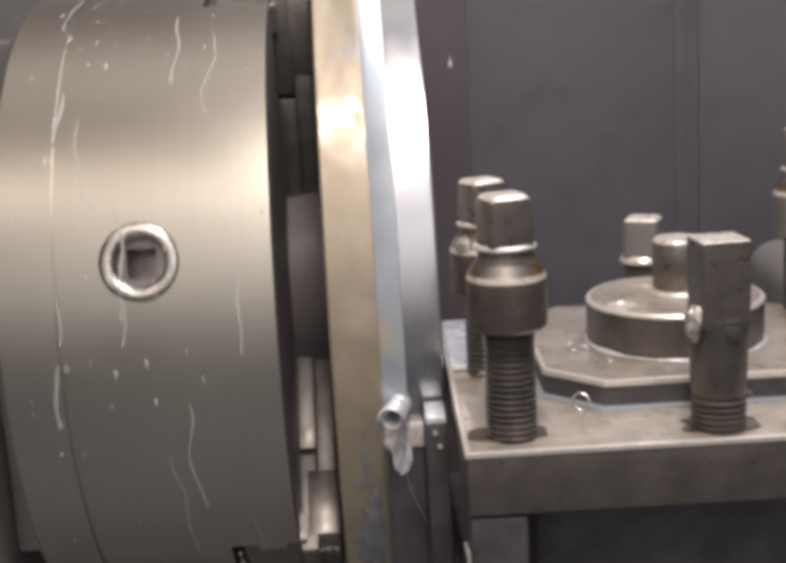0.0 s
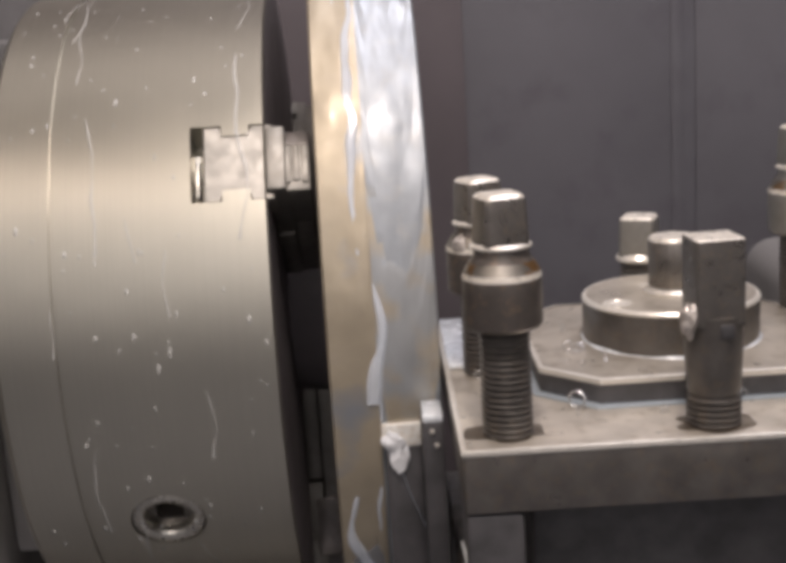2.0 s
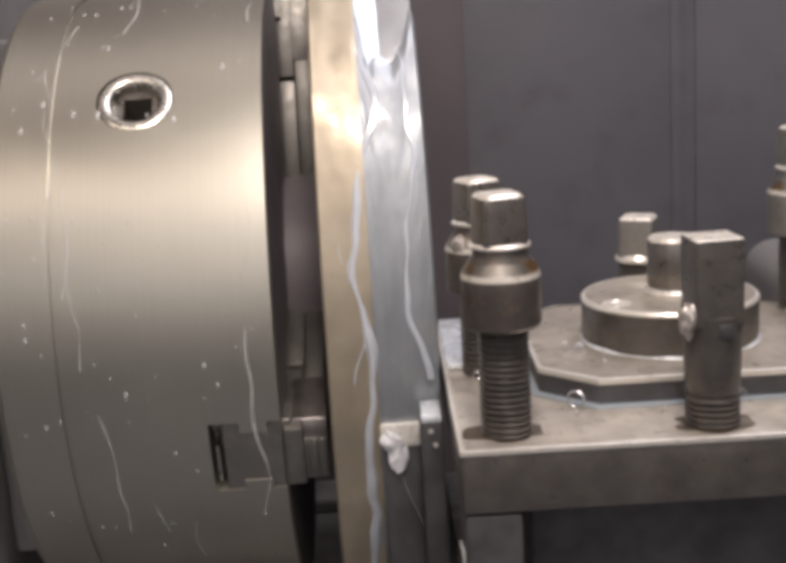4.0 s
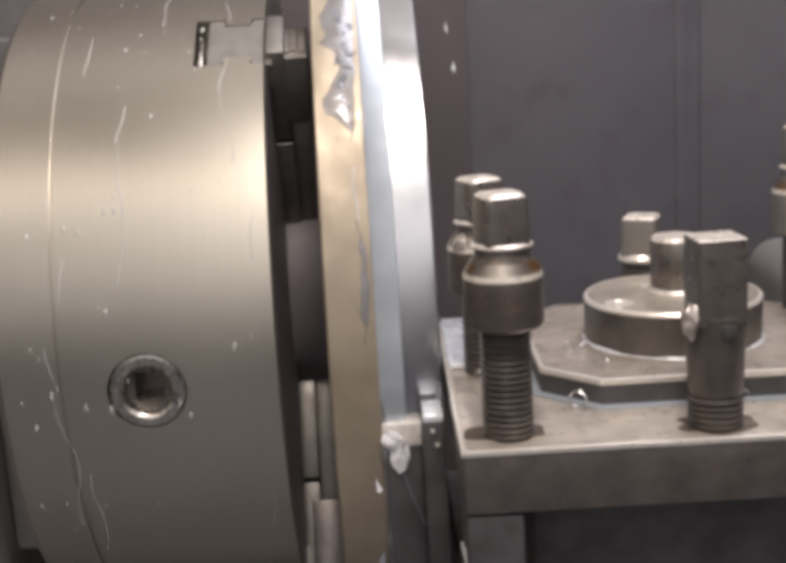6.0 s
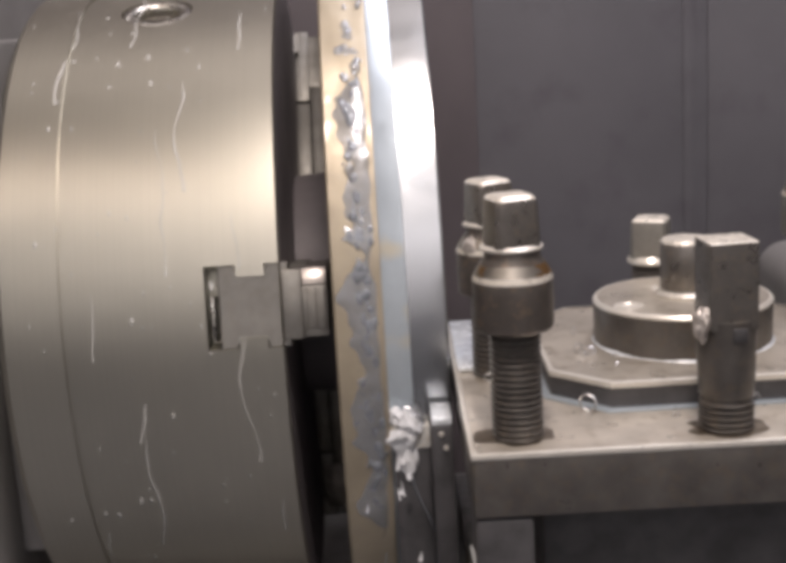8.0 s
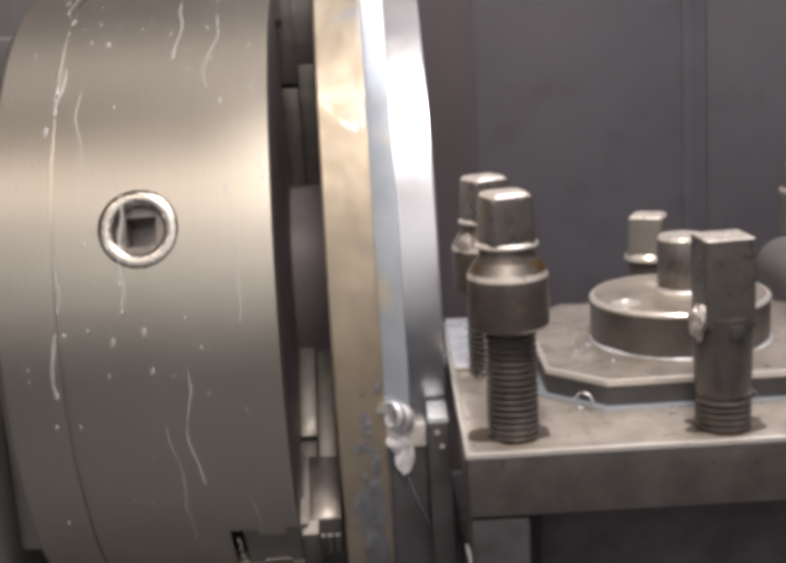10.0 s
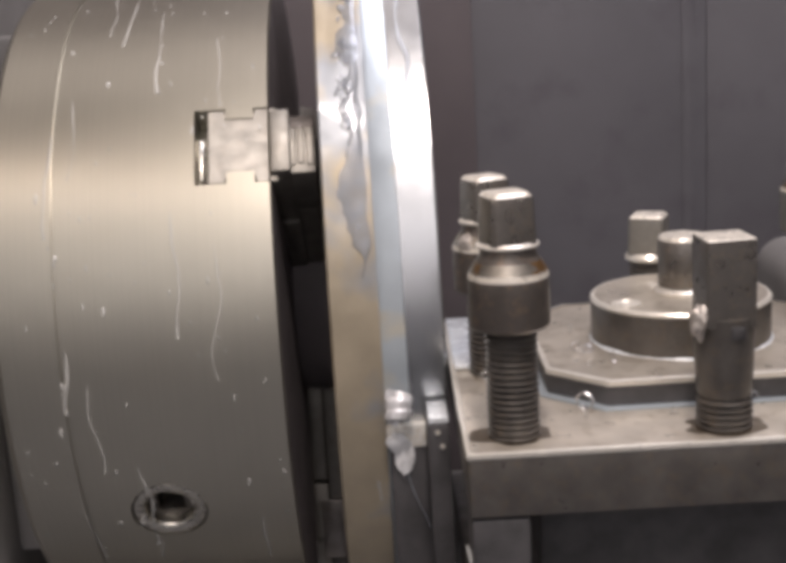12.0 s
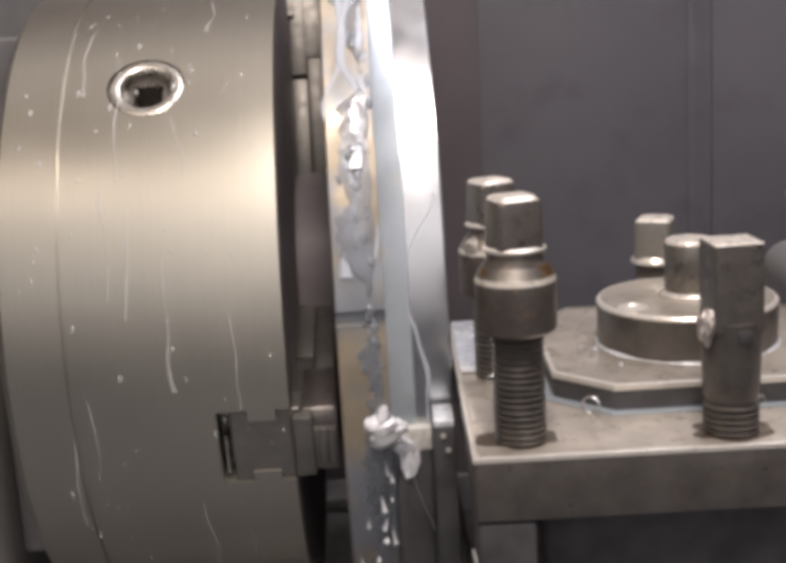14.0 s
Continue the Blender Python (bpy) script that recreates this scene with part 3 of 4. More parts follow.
    for ob in top.children:
        ob.data.transform(Matrix.Diagonal((RING_WIDTH, 1, 1, 1)))
    return top


WORK = workpiece()


# ---- the tool post ----
POST_X, POST_Y = 0.130, 0.5343


def tool_post():
    top = empty("tool_post", pose(POST_X, POST_Y, PLATE_Z), "square steel four-way tool post, oily and wet", "tool post")
    bm = bmesh.new()
    box(bm, -0.1052, 0.1052, -0.0990, 0.0990, -0.0262, 0.0, 0.0016, segments=2)
    # side faces take the dark steel: their shade is put into the colour
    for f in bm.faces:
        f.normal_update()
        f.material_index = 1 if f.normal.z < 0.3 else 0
    part("top_plate", bm, [PLATE_STEEL, DARK_STEEL], top, "ground wet steel top plate, sides coloured dark as shaded")
    # body and slot are black to carry the shade under the plate
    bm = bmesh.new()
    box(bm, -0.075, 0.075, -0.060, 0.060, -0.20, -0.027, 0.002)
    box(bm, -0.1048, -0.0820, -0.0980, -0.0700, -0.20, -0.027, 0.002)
    part("post_body", bm, BLACK, top, "oily post body and slot, black for the shade under the plate")
    bm = bmesh.new()
    box(bm, -0.1052, 0.1052, -0.0990, 0.0990, -0.26, -0.085, 0.003)
    part("base", bm, DARK_STEEL, top)
    bm = bmesh.new()
    h, c = 0.0660, 0.0225
    ring = [(-h + c, -h), (h - c, -h), (h, -h + c), (h, h - c), (h - c, h), (-h + c, h), (-h, h - c), (-h, -h + c)]
    low = [bm.verts.new((x, y + 0.0108, 0.0004)) for x, y in ring]
    high = [bm.verts.new((x, y + 0.0108, 0.0116)) for x, y in ring]
    for i in range(8):
        j = (i + 1) % 8
        bm.faces.new((low[i], low[j], high[j], high[i]))
    bm.faces.new(high)
    bmesh.ops.bevel(bm, geom=[e for e in bm.edges if all(v in high for v in e.verts)], offset=0.0011, segments=2, affect="EDGES")
    # black on the upright faces paints the shade below the top edge
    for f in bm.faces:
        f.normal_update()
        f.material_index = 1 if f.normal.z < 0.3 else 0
    part("octagonal_plate", bm, [PLATE_STEEL, BLACK], top, "octagonal steel clamp plate, sides coloured black as shaded", sharp=50)
    def prism_ring(grow, z0, z1, shrink):
        bm = bmesh.new()
        scale = (h + grow) / h
        inner = (h - shrink) / h
        rows = [[bm.verts.new((x * k, y * k + 0.0108, z)) for x, y in ring] for k, z in ((scale, z0), (scale, z1), (inner, z1 + 0.0003))]
        for p, q in zip(rows, rows[1:]):
            for i in range(8):
                j = (i + 1) % 8
                bm.faces.new((p[i], p[j], q[j], q[i]))
        return bm

    part("octagon_edge", prism_ring(0.0005, 0.0097, 0.0119, 0.0014), WORN_EDGE, top, "bright worn edge of the octagonal plate", smooth=False)
    part("wet_bead", prism_ring(0.0034, 0.0002, 0.0010, 0.0020), SHOULDER, top, "pale puddle of coolant round the plate", smooth=False)
    for x0, x1, y0, y1 in ((-0.1058, 0.1050, -0.0997, -0.0974), (-0.1058, -0.1034, -0.0973, 0.0985)):
        bm = bmesh.new()
        box(bm, x0, x1, y0, y1, -0.0020, 0.0006, 0.0006)
        part("worn_edge", bm, WORN_EDGE, top, "bright worn edge of the top plate")
    hub = Matrix.Translation((0.001, 0.0095, 0.0))
    bm = bmesh.new()
    spun(bm, [(0.0407, 0.0298), (0.0408, 0.0308), (0.0398, 0.0319), (0.0388, 0.0319)], 72, hub)
    part("hub_edge", bm, WORN_EDGE, top, "bright worn rim of the hub")
    bm = bmesh.new()
    spun(bm, [(0.0406, 0.0114), (0.0406, 0.0306), (0.0395, 0.0318), (0, 0.0318)], 72, hub)
    # the hub's upright face is coloured dark for its shade
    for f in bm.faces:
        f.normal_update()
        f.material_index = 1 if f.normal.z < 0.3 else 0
    part("hub", bm, [PLATE_STEEL, DARK_STEEL], top, "round steel hub with a bright worn edge, side coloured dark as shaded")
    bm = bmesh.new()
    spun(bm, [(0.0068, 0.0319), (0.0066, 0.0325), (0.0050, 0.0325), (0.0046, 0.0320), (0, 0.0319)], 28, hub @ Matrix.Translation((-0.0277, -0.0165, 0)))
    part("hub_plug", bm, WORN_EDGE, top, "small bright plug")
    bm = bmesh.new()
    spun(bm, [(0.0135, 0.0318), (0.0135, 0.0330), (0.0125, 0.0340), (0.0100, 0.0348), (0.0100, 0.037)], 32, hub @ Matrix.Translation((0.002, 0.002, 0)))
    part("stud_collar", bm, WORN_EDGE, top, "bright turned collar")
    bm = bmesh.new()
    spun(bm, [(0.0108, 0.0350), (0.0113, 0.0362), (0.0113, 0.0565), (0.0104, 0.0578), (0.0100, 0.0582), (0, 0.0582)], 28, hub @ Matrix.Translation((0.002, 0.002, 0)) @ Matrix.Rotation(radians(20), 4, "Z"))
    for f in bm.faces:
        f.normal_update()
        # the stud's top face is painted paler, as overhead light leaves it
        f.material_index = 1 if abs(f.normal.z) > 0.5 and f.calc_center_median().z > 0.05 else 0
    part("stud_head", bm, [BOLT_STEEL, WORN_LIT_TOP], top, "dark round stud head, flat top coloured pale as lit from above")
    # thin pale strip that stands for a reflection lying on the plate
    bm = bmesh.new()
    box(bm, -0.1040, -0.0880, 0.010, 0.0975, 0.0003, 0.0028, 0.0008)
    part("reflection_strip", bm, PALE_LIT_WET, top, "pale strip added for the reflection on the wet plate")
    # wet rim round the hub, oil and painted contact shadow round the screws
    bm = bmesh.new()
    rows = []
    for i in range(72):
        a = 2 * math.pi * i / 72
        w = 0.0004 + 0.0011 * max(0.0, noise.noise(Vector((3 * math.cos(a), 3 * math.sin(a), 5))) + 0.35)
        rows.append([bm.verts.new(hub @ Vector((r * math.cos(a), r * math.sin(a), z))) for r, z in ((0.0404, 0.0116 + w), (0.0406 + w * 0.6, 0.0116 + w * 0.7), (0.0406 + w * 1.2, 0.0114))])
    for i in range(72):
        p, q = rows[i], rows[(i + 1) % 72]
        for k in range(2):
            bm.faces.new((p[k], p[k + 1], q[k + 1], q[k]))
    part("hub_bead", bm, PALE_LIT_WET, top, "bead of coolant round the hub")
    for x, y, r in ((-0.0855, -0.0802, 0.0138), (-0.0038, -0.0824, 0.0132)):
        bm = bmesh.new()
        edge = []
        for i in range(40):
            a = 2 * math.pi * i / 40
            k = r * (1 + 0.45 * noise.noise(Vector((1.6 * math.cos(a), 1.6 * math.sin(a), r * 900))))
            edge.append(bm.verts.new((x + 1.15 * k * math.cos(a), y + 0.85 * k * math.sin(a), 0.0004)))
        bm.faces.new(edge)
        part("oil_contact_shade", bm, OIL_SHADE, top, "dark brown oil and painted contact shadow round a screw", smooth=False)
    return top


tool_post()


def threaded(bm, r, z0, z1, pitch=0.0025):
    prof, z = [(r * 0.88, z0)], z0
    while z + pitch <= z1:
        prof += [(r * 0.88, z + pitch * 0.1), (r, z + pitch * 0.42), (r, z + pitch * 0.62), (r * 0.88, z + pitch * 0.95)]
        z += pitch
    spun(bm, prof + [(r * 0.86, z1), (0, z1)], 36)
    return bm


def square_head(bm, w, z0, z1, taper=0.96, crown=0.0016):
    made = bmesh.ops.create_cube(bm, size=1)["verts"]
    for v in made:
        k = taper if v.co.z > 0 else 1.0
        v.co = Vector((v.co.x * w * k, v.co.y * w * k, z0 if v.co.z < 0 else z1))
    tops = [e for e in bm.edges if all(v.co.z > (z0 + z1) / 2 for v in e.verts)]
    sides = [e for e in bm.edges if abs(e.verts[0].co.z - e.verts[1].co.z) > (z1 - z0) / 2]
    bmesh.ops.bevel(bm, geom=tops + sides, offset=crown, segments=3, profile=0.6, affect="EDGES")
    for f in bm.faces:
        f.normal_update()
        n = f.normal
        # up-facing faces take the pale steel: worn edges plus painted top light
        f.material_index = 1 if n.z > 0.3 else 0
    return bm


def collar_bolt(m, turn, label, lift=0.0, collar_steel=COLLAR_STEEL, head_steel=BOLT_STEEL):
    top = empty("clamp_bolt", m, label, "bolt", "tool clamp bolts")
    rot = Matrix.Rotation(radians(turn), 4, "Z")
    bm = bmesh.new()
    threaded(bm, 0.0102, 0.0, 0.047 + lift)
    part("thread", bm, DARK_STEEL, top, "dark oily screw thread")
    bm = bmesh.new()
    spun(bm, [(0.0095, 0.0448), (0.0142, 0.0448), (0.0154, 0.0461), (0.0156, 0.0560), (0.0155, 0.0648), (0.0148, 0.0670), (0.0124, 0.0708), (0.0108, 0.0735), (0.0106, 0.0768), (0, 0.0768)], 48,
         Matrix.Translation((0, 0, lift)))
    part("collar", bm, collar_steel, top, "round collar with a worn shoulder")
    bm = bmesh.new()
    spun(bm, [(0.0148, 0.0669), (0.0151, 0.0668), (0.0127, 0.0711), (0.0123, 0.0709)], 48, Matrix.Translation((0, 0, lift)))
    part("worn_shoulder", bm, RUST, top, "rust-stained worn shoulder")
    bm = bmesh.new()
    spun(bm, [(0.0156, 0.0645), (0.0156, 0.0650), (0.0149, 0.0672), (0.0146, 0.0672)], 48, Matrix.Translation((0, 0, lift)))
    part("worn_ring", bm, WORN_LIT_TOP, top, "bright worn edge of the collar")
    bm = bmesh.new()
    spun(bm, [(0.0100, 0.0757), (0.0120, 0.0763), (0.0122, 0.0772), (0.0105, 0.0783)], 40, Matrix.Translation((0, 0, lift)))
    part("lip", bm, WORN_EDGE, top, "bright worn lip")
    bm = bmesh.new()
    square_head(bm, 0.0186, 0.0776 + lift, 0.0974 + lift, 0.93, 0.0040)
    bmesh.ops.transform(bm, matrix=rot, verts=bm.verts)
    part("head", bm, [head_steel, WORN_LIT_TOP], top, "worn square head with rounded corners")
    return top


def plain_bolt(m, turn, label, thread_z, shank_z, head_z, w=0.0190):
    top = empty("clamp_bolt", m, label, "bolt", "tool clamp bolts")
    rot = Matrix.Rotation(radians(turn), 4, "Z")
    bm = bmesh.new()
    threaded(bm, 0.0108, 0.0, thread_z)
    part("thread", bm, DARK_STEEL, top, "dark oily screw thread")
    bm = bmesh.new()
    spun(bm, [(0.0100, thread_z - 0.001), (0.0107, thread_z), (0.0112, thread_z + 0.012), (0.0116, shank_z), (0.0116, shank_z + 0.002), (0, shank_z + 0.002)], 40)
    part("shank", bm, DARK_STEEL, top)
    bm = bmesh.new()
    square_head(bm, w, shank_z - 0.001, head_z, 1.0, 0.0010)
    bmesh.ops.transform(bm, matrix=rot, verts=bm.verts)
    part("head", bm, [BOLT_STEEL, WORN_LIT_TOP], top, "long square head, flat top coloured bright as lit from above")
    bm = bmesh.new()
    box(bm, -0.0006, 0.0052, -0.0122, -0.0108, 0.0375, 0.0430, 0.0006)
    part("stuck_chip", bm, BLACK, top, "small dark chip stuck to the shank")
    return top


collar_bolt(pose(0.0445, 0.4541, PLATE_Z), 15, "dark steel square-headed clamp bolt with a rusty collar")
collar_bolt(pose(0.0430, 0.5397, PLATE_Z), 24, "brownish steel square-headed clamp bolt behind another", -0.0055)
plain_bolt(pose(0.1262, 0.4519, PLATE_Z), 4, "tall square-headed clamp bolt with swarf stuck to it", 0.0150, 0.0430, 0.0758)


def short_bolt(m, lip_z, top_z, turn, label):
    top = empty("clamp_bolt", m, label, "bolt", "tool clamp bolts")
    bm = bmesh.new()
    threaded(bm, 0.0100, 0.0, lip_z)
    part("thread", bm, DARK_STEEL, top)
    bm = bmesh.new()
    spun(bm, [(0.0098, lip_z - 0.0018), (0.0118, lip_z - 0.0010), (0.0120, lip_z + 0.0005), (0.0104, lip_z + 0.0026), (0, lip_z + 0.0028)], 40)
    part("lip", bm, WORN_EDGE, top, "bright worn lip")
    bm = bmesh.new()
    square_head(bm, 0.0188, lip_z + 0.0022, top_z, 0.95, 0.0036)
    bmesh.ops.transform(bm, matrix=Matrix.Rotation(radians(turn), 4, "Z"), verts=bm.verts)
    part("head", bm, [JAW_STEEL, WORN_LIT_TOP], top, "pale worn square head")
    return top


short_bolt(pose(0.1292, 0.6010, PLATE_Z), 0.0372, 0.0592, -22, "short pale square-headed clamp bolt behind the hub")
collar_bolt(pose(0.2045, 0.5800, PLATE_Z), 15, "pale steel square-headed clamp bolt at the plate's back", 0.005, JAW_STEEL, JAW_STEEL)


def carriage_cover():
    top = empty("carriage_cover", pose(0.302, 0.80, 0.795), "rounded grey casting behind the tool post", "machine part")
    bm = bmesh.new()
    box(bm, -0.040, 0.12, -0.06, 0.08, 0.0, 0.264, 0.022, segments=5)
    part("casting", bm, CASTING, top)
    return top


carriage_cover()


# ---- the cutting tool ----
def cutting_tool():
    top = empty("turning_tool", cut_pose(0.0130, 0.600, 1.0200), "black turning tool holder with a coolant-covered insert", "cutting tool")
    # holder reaches far down so that the area below it stays dark
    bm = bmesh.new()
    box(bm, 0.0, 0.0112, -0.0145, 0.0160, -0.1300, 0.0085, 0.0012)
    part("holder", bm, BLACK, top, "black oily holder block")
    # the holder's top is painted pale, with the light from above in it
    bm = bmesh.new()
    box(bm, 0.0002, 0.0110, -0.0140, 0.0135, 0.0085, 0.0127, 0.0012)
    part("clamp", bm, PALE_LIT_WET, top, "wet clamp top, coloured pale for the light from above")
    bm = bmesh.new()
    box(bm, -0.0214, -0.0002, 0.0115, 0.0215, -0.0125, 0.0004, 0.0010)
    part("insert", bm, CARBIDE, top, "pale insert coated with coolant")
    # black block added to stand for the shade below the insert
    bm = bmesh.new()
    box(bm, -0.0200, -0.0002, 0.0125, 0.0160, -0.1300, -0.0125, 0.0010)
    part("support", bm, BLACK, top, "black block added for the shade under the insert")
    bm = bmesh.new()
    blob(bm, (-0.0160, 0.0110, -0.0090), (0.0058, 0.003, 0.0050), 0.6, 3.0, 3)
    blob(bm, (-0.0130, 0.0110, -0.0180), (0.0042, 0.0025, 0.0088), 0.7, 8.0, 3)
    part("coolant_clot", bm, COOLANT, top, "clot of milky coolant hanging from the insert")
    bm = bmesh.new()
    pts = [(-0.0125 + 0.0135 * (i / 15) ** 1.3 + 0.0008 * noise.noise(Vector((i * 0.5, 3, 3))), 0.0105, -0.022 - 0.0026 * i) for i in range(16)]
    tube(bm, pts, [0.0004 + 0.0005 * abs(noise.noise(Vector((i * 0.7, 1, 4)))) for i in range(16)])
    part("drip", bm, FILM, top, "thin drip of milky coolant")
    # two coolant spots on the holder, built as small bright domes
    for x, z in ((0.0050, 0.0045), (0.0072, -0.0030)):
        bm = bmesh.new()
        spun(bm, [(0.0014, 0), (0.0012, 0.0012), (0, 0.0014)], 14, Matrix.Translation((x, -0.0145, z)) @ Matrix.Rotation(radians(90), 4, "X"))
        part("screw", bm, WORN_EDGE, top, "small bright spot of coolant")
    return top


cut_size(cutting_tool())


# ---- coolant strand and swarf lying about ----
def hanging_strand():
    rng = random.Random(3)
    top = empty("coolant_strand", pose(0.0232, 0.4400, 1.030), "thin milky coolant strand running down the tool post", "coolant")
    bm = bmesh.new()
    pts = [(0.0014 * math.sin(i * 0.9) + 0.0012 * noise.noise(Vector((i * 0.5, 2, 0))), 0.001, -0.004 * i) for i in range(32)]
    tube(bm, pts, [0.0004 + 0.0009 * abs(noise.noise(Vector((i * 0.6, 7, 1)))) for i in range(32)])
    part("strand", bm, THIN_COOLANT, top)
    return top


hanging_strand()


def stray_chip(x, y, z, size, seed, material=SWARF, label="small curled steel chip lying on the tool post"):
    top = empty("steel_chip", pose(x, y, z, 0, 0, seed * 77), label, "metal chip", "stray chips")
    bm = bmesh.new()
    pts, turns = [], 1.3
    for i in range(22):
        g = i / 21 * turns * 2 * math.pi
        pts.append((size * math.cos(g) * (1 - 0.25 * i / 21), size * 0.5 * i / 21 - size * 0.25, size * 0.95 + size * math.sin(g) * (1 - 0.25 * i / 21)))
    tube(bm, pts, [size * 0.11] * 22, 6)
    part("curl", bm, material, top)
    return top


for i, (x, y, z, s) in enumerate(((0.0797, 0.5254, 1.0808, 0.0024), (0.0823, 0.5569, 1.0808, 0.0020), (0.0860, 0.5230, 1.0808, 0.0016), (0.0930, 0.5020, 1.0808, 0.0013),
                                  (0.0764, 0.4790, 1.0692, 0.0040), (0.0751, 0.4690, 1.0692, 0.0016), (0.1107, 0.4687, 1.0692, 0.0015), (0.1456, 0.4780, 1.0692, 0.0024),
                                  (0.0440, 0.5250, 1.0692, 0.0018), (0.0390, 0.5270, 1.0692, 0.0022), (0.1180, 0.5000, 1.0808, 0.0013), (0.0842, 0.5215, 1.0808, 0.0022), (0.0872, 0.5275, 1.0808, 0.0017), (0.0812, 0.5205, 1.0808, 0.0014), (0.0945, 0.5160, 1.0808, 0.0012))):
    stray_chip(x, y, z, s, i + 0.3)


def stuck_swarf(x, y, z, size, seed, label):
    top = empty("swarf_clump", pose(x, y, z), label, "metal chip", "stray chips")
    bm = bmesh.new()
    blob(bm, (0, 0, 0), size, 0.55, seed, 3)
    part("clump", bm, STUCK, top)
    return top


stuck_swarf(0.1141, 0.4425, 1.1140, (0.0034, 0.0032, 0.0066), 2.0, "bright clump of swarf stuck to a tall bolt")
stuck_swarf(0.0335, 0.5300, 1.1320, (0.0034, 0.0030, 0.0040), 5.0, "bright clump of swarf stuck to a rear bolt")


# ---- moving swarf and drops ----
def coil(radius, length, turns, wire, seed):
    """A tight rolled-up chip along its x axis."""
    bm = bmesh.new()
    n = int(turns * 18)
    rows = []
    for i in range(n + 1):
        g = i / n * turns * 2 * math.pi
        x = length * (i / n - 0.5)
        r = radius * (1 + 0.10 * math.sin(i * 0.23 + seed) - 0.2 * (i / n))
        w = length / turns * 0.66
        rows.append([bm.verts.new((x + dx * w, (r + dr) * math.cos(g), (r + dr) * math.sin(g))) for dx, dr in ((-1, 0), (-0.4, wire), (0.6, wire * 0.8), (1, -wire * 0.6), (0, -wire))])
    for p, q in zip(rows, rows[1:]):
        for k in range(5):
            bm.faces.new((p[k], p[(k + 1) % 5], q[(k + 1) % 5], q[k]))
    bm.faces.new(rows[0])
    bm.faces.new(rows[-1])
    return bm


def rolled_chip(label, radius, length, turns, seed):
    top = empty("rolled_chip", pose(0, 0, 0), label, "metal chip", "cut chips")
    part("roll", coil(radius, length, turns, radius * 0.2, seed), ROLLED, top)
    return top


SLUG = rolled_chip("bright rolled steel chip falling from the tool", 0.0058, 0.027, 8, 1.0)
CURL = rolled_chip("bright curled steel chip growing at the tool", 0.0068, 0.012, 2.2, 2.0)


def foamy_chip():
    """A tangle of chip and foam: ragged clots with a few loops of ribbon."""
    top = empty("foamy_chip", pose(0, 0, 0), "white foamy tangle of steel chip and coolant", "metal chip", "cut chips")
    bm = bmesh.new()
    for k, (c, size) in enumerate((((0, 0, 0), (0.0075, 0.005, 0.0052)), ((-0.0068, 0.001, -0.0030), (0.0048, 0.004, 0.0042)), ((0.0060, 0, -0.0042), (0.0045, 0.004, 0.0040)),
                                   ((0.0010, -0.001, -0.0090), (0.0032, 0.003, 0.0058)))):
        blob(bm, c, size, 0.6, 11.0 + 3 * k, 3)
    part("foam", bm, COOLANT, top, "ragged white foam")
    for k in range(3):
        bm = bmesh.new()
        pts = [(0.0065 * math.cos(i * 0.42 + k) + 0.002 * k - 0.002, -0.003 + 0.0004 * i, 0.0055 * math.sin(i * 0.42 + k) + 0.002) for i in range(14)]
        tube(bm, pts, [0.0007] * 14, 6)
        part("ribbon", bm, SWARF, top, "thin bright ribbon of chip")
    return top


MESSY = foamy_chip()


def drop(label, r, long):
    top = empty("coolant_drop", pose(0, 0, 0), label, "drop", "flying coolant drops")
    bm = bmesh.new()
    spun(bm, [(0, -r * 1.2), (r * 0.7, -r * 0.8), (r, -r * 0.1), (r * 0.75, r * 0.7), (r * 0.3, long * 0.6), (0, long)], 10)
    part("bead", bm, COOLANT, top)
    return top


DROPS = [drop("white falling drop of coolant", 0.0009 + 0.0004 * (i % 3), 0.003 + 0.0022 * (i % 4)) for i in range(126)]

FLUNG = [drop("white drop of coolant flung off the rim", 0.0011 + 0.0003 * (i % 2), 0.0045) for i in range(8)]


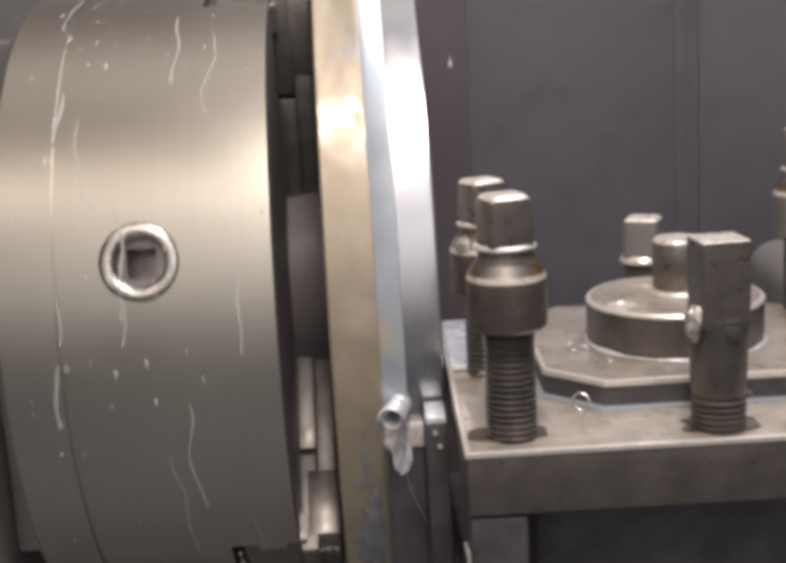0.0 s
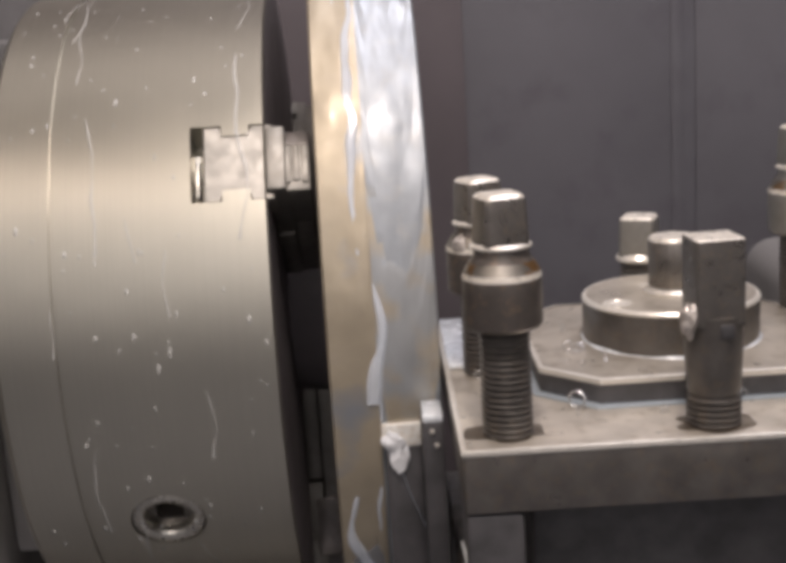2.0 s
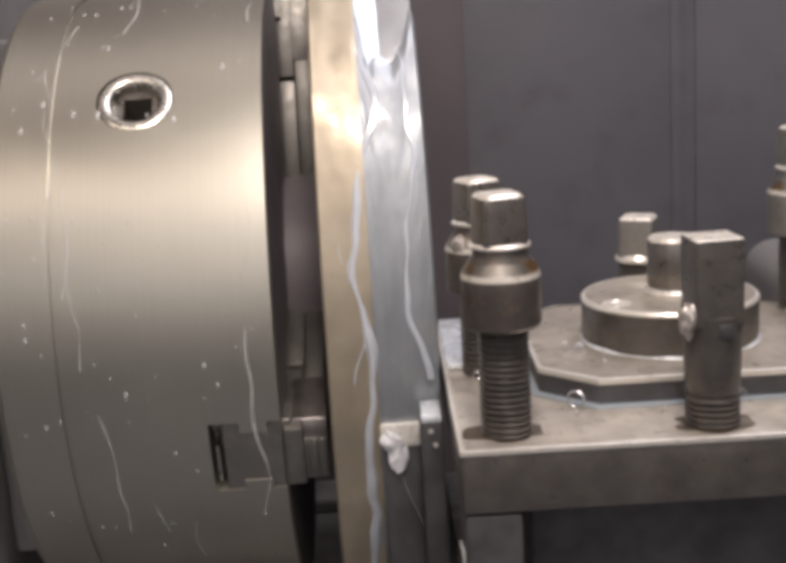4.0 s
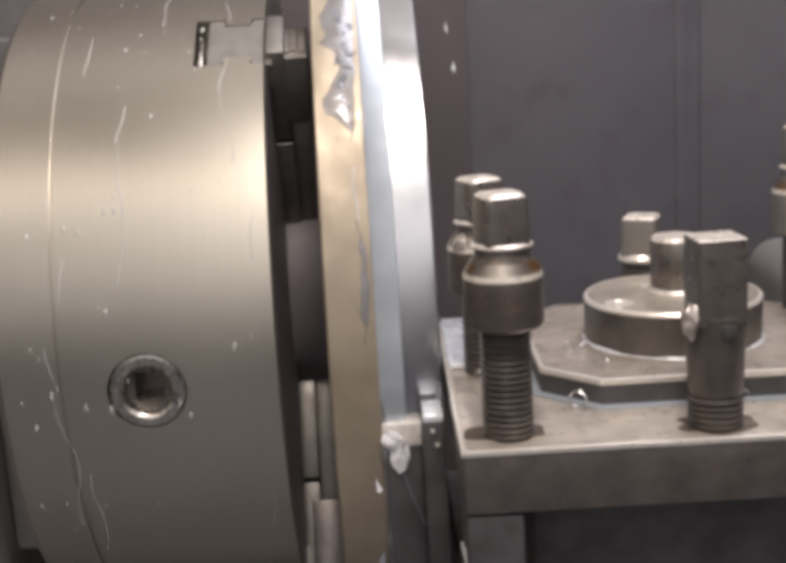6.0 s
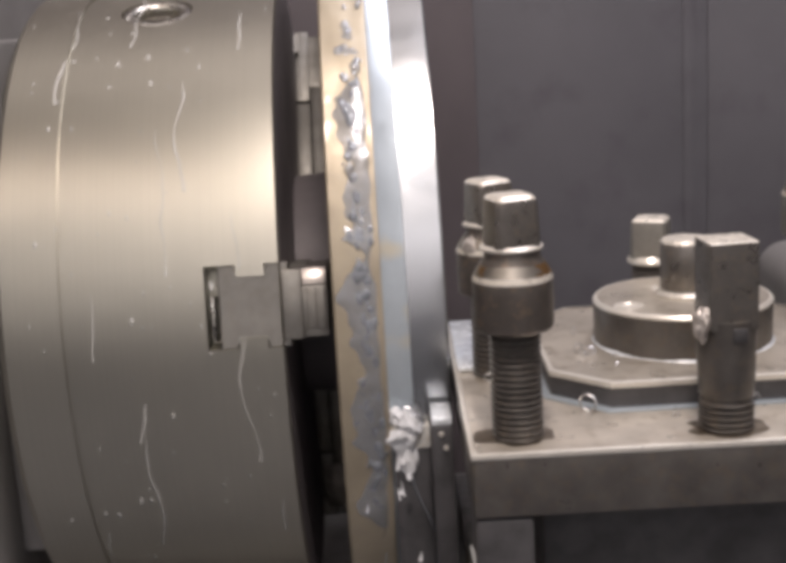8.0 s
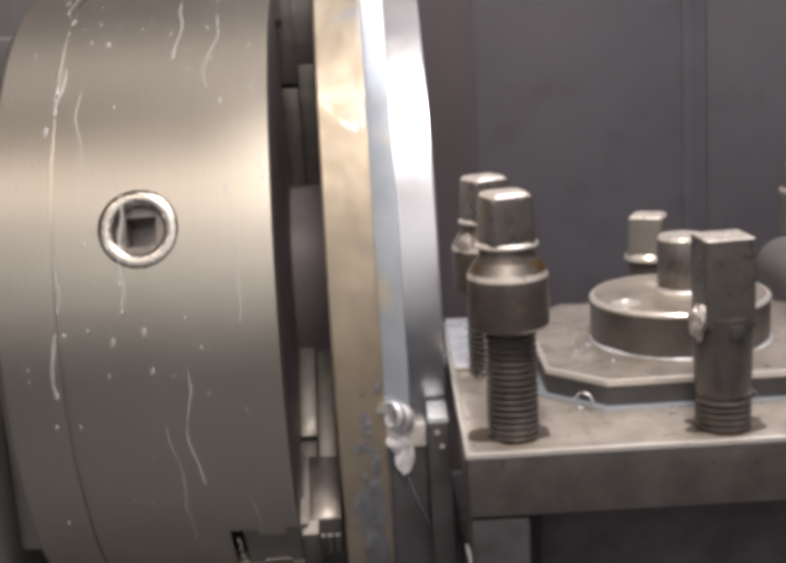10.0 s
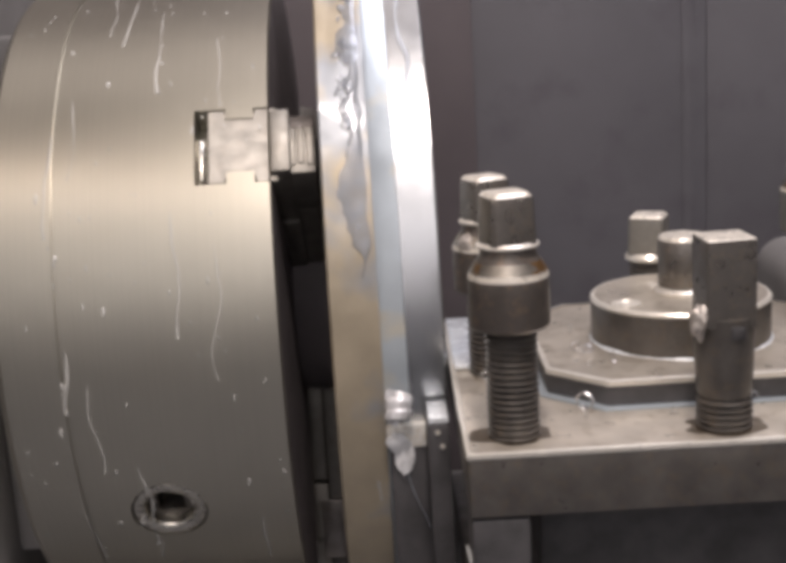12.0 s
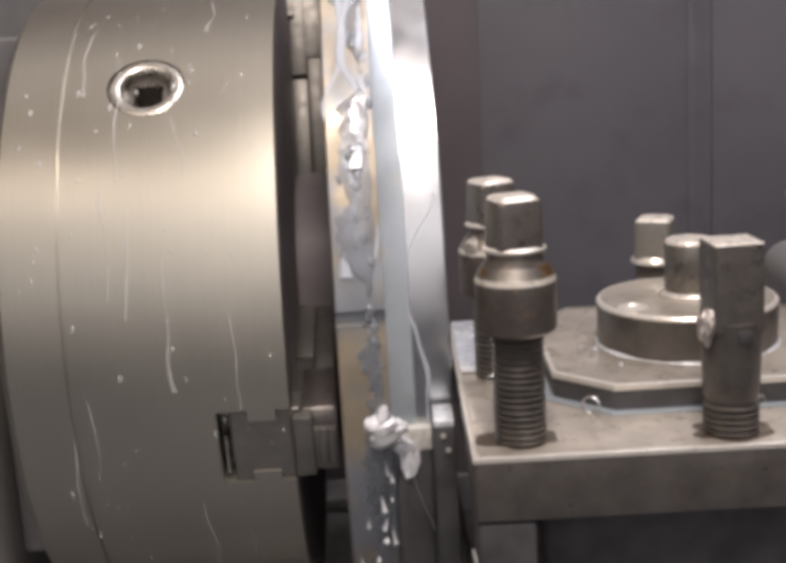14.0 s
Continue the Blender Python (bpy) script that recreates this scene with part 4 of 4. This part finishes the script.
def motions():
    for thing in (SLUG, CURL, MESSY, *DROPS):
        cut_size(thing)
    # turn of the chuck: fast at first, then slow and steady
    early = [(0.0, -17.0), (0.1, 1.9), (0.2, 21.0), (0.3, 40.9), (0.4, 59.9), (0.5, 77.9), (0.6, 94.5), (0.7, 104.8), (0.8, 112.8), (0.9, 119.2)]
    steady = [(1.0 + 0.5 * i, 124.4 + 11.88 * i) for i in range(27)]
    for thing in (CHUCK, WORK):
        walk(thing, [(t, pose(AXIS_X, AXIS_Y, AXIS_Z, a, 0, AXIS_YAW)) for t, a in early + steady])
    # the rolled chip leaves the tool and falls
    walk(SLUG, [(0.0, cut_pose(-0.0014, 0.604, 1.0310, 0, 0, 78)), (0.3, cut_pose(-0.0020, 0.603, 1.0310, 0, -10, 60)), (0.4, cut_pose(-0.0080, 0.600, 1.0300, 0, -25, 20)), (0.5, cut_pose(-0.0184, 0.592, 1.0266, 0, -45, 0)),
                (0.6, cut_pose(-0.0217, 0.592, 1.0268, 0, -45, 0)), (0.7, cut_pose(-0.0188, 0.592, 1.0203, 0, -62, 0)), (0.8, cut_pose(-0.0270, 0.592, 1.0222, 0, -24, 0)),
                (0.9, cut_pose(-0.0335, 0.592, 1.0240, 0, -25, 0)), (1.0, cut_pose(-0.0344, 0.592, 1.0163, 0, -38, 0)), (1.1, cut_pose(-0.0263, 0.592, 1.0120, 0, -62, 0)),
                (1.2, cut_pose(-0.0255, 0.592, 1.0044, 0, -92, 0)), (1.3, cut_pose(-0.0204, 0.592, 0.9938, 0, -115, 0)), (1.4, cut_pose(-0.0180, 0.592, 0.9870, 0, -145, 0)),
                (1.5, cut_pose(-0.0143, 0.592, 0.9719, 0, -180, 0)), (1.7, cut_pose(-0.0110, 0.592, 0.915, 0, -230, 0)), (2.1, cut_pose(-0.0100, 0.592, 0.70, 0, -300, 0)),
                (2.8, cut_pose(-0.0100, 0.592, 0.307, 0, -360, 0)), (14.0, cut_pose(-0.0100, 0.592, 0.307, 0, -360, 0))])
    walk(CURL, [(0.0, cut_pose(0.000, 0.622, 1.012, 0, 20, 0)), (9.4, cut_pose(0.000, 0.622, 1.012, 0, 20, 0)), (10.3, cut_pose(-0.0020, 0.607, 1.0300, 0, 25, 60)),
                (11.0, cut_pose(-0.0015, 0.606, 1.0310, 0, 60, 70)), (12.0, cut_pose(-0.0015, 0.604, 1.0325, 0, 110, 60)), (12.6, cut_pose(-0.0030, 0.603, 1.0340, 0, 150, 45)),
                (13.1, cut_pose(-0.0050, 0.602, 1.0310, 0, 190, 30)), (13.6, cut_pose(-0.0080, 0.601, 1.0280, 0, 230, 20)), (14.0, cut_pose(-0.0120, 0.600, 1.0240, 0, 260, 10))])
    walk(MESSY, [(0.0, cut_pose(0.002, 0.632, 1.002, 0, 0, 0)), (6.8, cut_pose(0.002, 0.632, 1.002, 0, 0, 0)), (7.4, cut_pose(0.0020, 0.611, 1.0250, 0, 40, 10)),
                 (8.2, cut_pose(0.0020, 0.610, 1.0200, 0, 60, 10)), (9.2, cut_pose(0.0020, 0.632, 1.0050, 0, 70, 10)), (12.2, cut_pose(0.0020, 0.632, 1.0050, 0, 70, 10)),
                 (12.8, cut_pose(-0.0050, 0.605, 1.0320, 0, 100, 0)), (13.2, cut_pose(-0.0075, 0.602, 1.0310, 0, 120, 0)), (13.6, cut_pose(-0.0090, 0.600, 1.0270, 0, 150, 5)),
                 (14.0, cut_pose(-0.0120, 0.599, 1.0230, 0, 185, 5))])
    # drops wait in the clot of coolant, then fly off and fall into the tray
    rng = random.Random(12)
    for i, thing in enumerate(DROPS):
        if i < 26:
            start, sideways, lift = 0.16 + 0.017 * i, rng.uniform(-0.070, 0.018), rng.uniform(-0.004, 0.006)
            span = rng.uniform(0.40, 0.85)
            if i % 2:
                start, sideways, lift, span = 0.26 + 0.012 * i, rng.uniform(-0.13, -0.06), rng.uniform(0.020, 0.036), rng.uniform(0.9, 1.5)
        else:
            k = i - 26
            start = (5.8 + 0.28 * k) if k < 10 else (10.0 + 0.55 * (k - 10) if k < 15 else (12.45 + 0.032 * (k - 15) if k < 64 else 6.95 + 0.038 * (k - 64)))
            sideways, lift, span = rng.uniform(-0.065, 0.024), rng.uniform(-0.004, 0.004), rng.uniform(0.4, 0.7)
            if k >= 64:
                sideways *= 0.45
        x, y, z = 0.0000, 0.6095, 1.0030
        lean = rng.uniform(-15, 15)
        rows = [(0.0, cut_pose(x, y + 0.002, z, 0, lean, 0)), (start, cut_pose(x, y + 0.002, z, 0, lean, 0))]
        for k in (0.2, 0.4, 0.6, 0.8, 1.0):
            rows.append((start + k * span, cut_pose(x + sideways * k, y - 0.03 * k, z + lift * 4 * k * (1 - k) - 0.14 * k * k, 0, lean, 0)))
        rows.append((start + span + 0.7, cut_pose(x + sideways * 1.3, y - 0.03, 0.304, 0, lean, 0)))
        rows.append((max(14.0, start + span + 0.9), cut_pose(x + sideways * 1.3, y - 0.03, 0.304, 0, lean, 0)))
        walk(thing, rows)
    # a few drops flung over the rim, falling behind the tool post
    for thing, (t, x, z) in zip(FLUNG, ((0.0, 0.0388, 1.2065), (6.0, 0.0414, 1.2029), (6.0, 0.0383, 1.2240), (11.5, 0.0541, 1.1885), (13.0, 0.0450, 1.1841), (4.3, 0.050, 1.20), (9.0, 0.047, 1.20), (1.0, 0.052, 1.15))):
        rows = [(0.0, pose(0.006, AXIS_Y, 1.2990)), (t - 0.25, pose(0.006, AXIS_Y, 1.2990)), (t - 0.08, pose(0.7 * x, 0.69, z + 0.045))] if t > 0.3 else []
        rows += [(t, pose(x, 0.665, z)), (t + 0.10, pose(x + 0.004, 0.66, z - 0.09)), (t + 0.30, pose(x + 0.008, 0.67, 0.804)), (14.0, pose(x + 0.008, 0.67, 0.804))]
        walk(thing, rows)


motions()
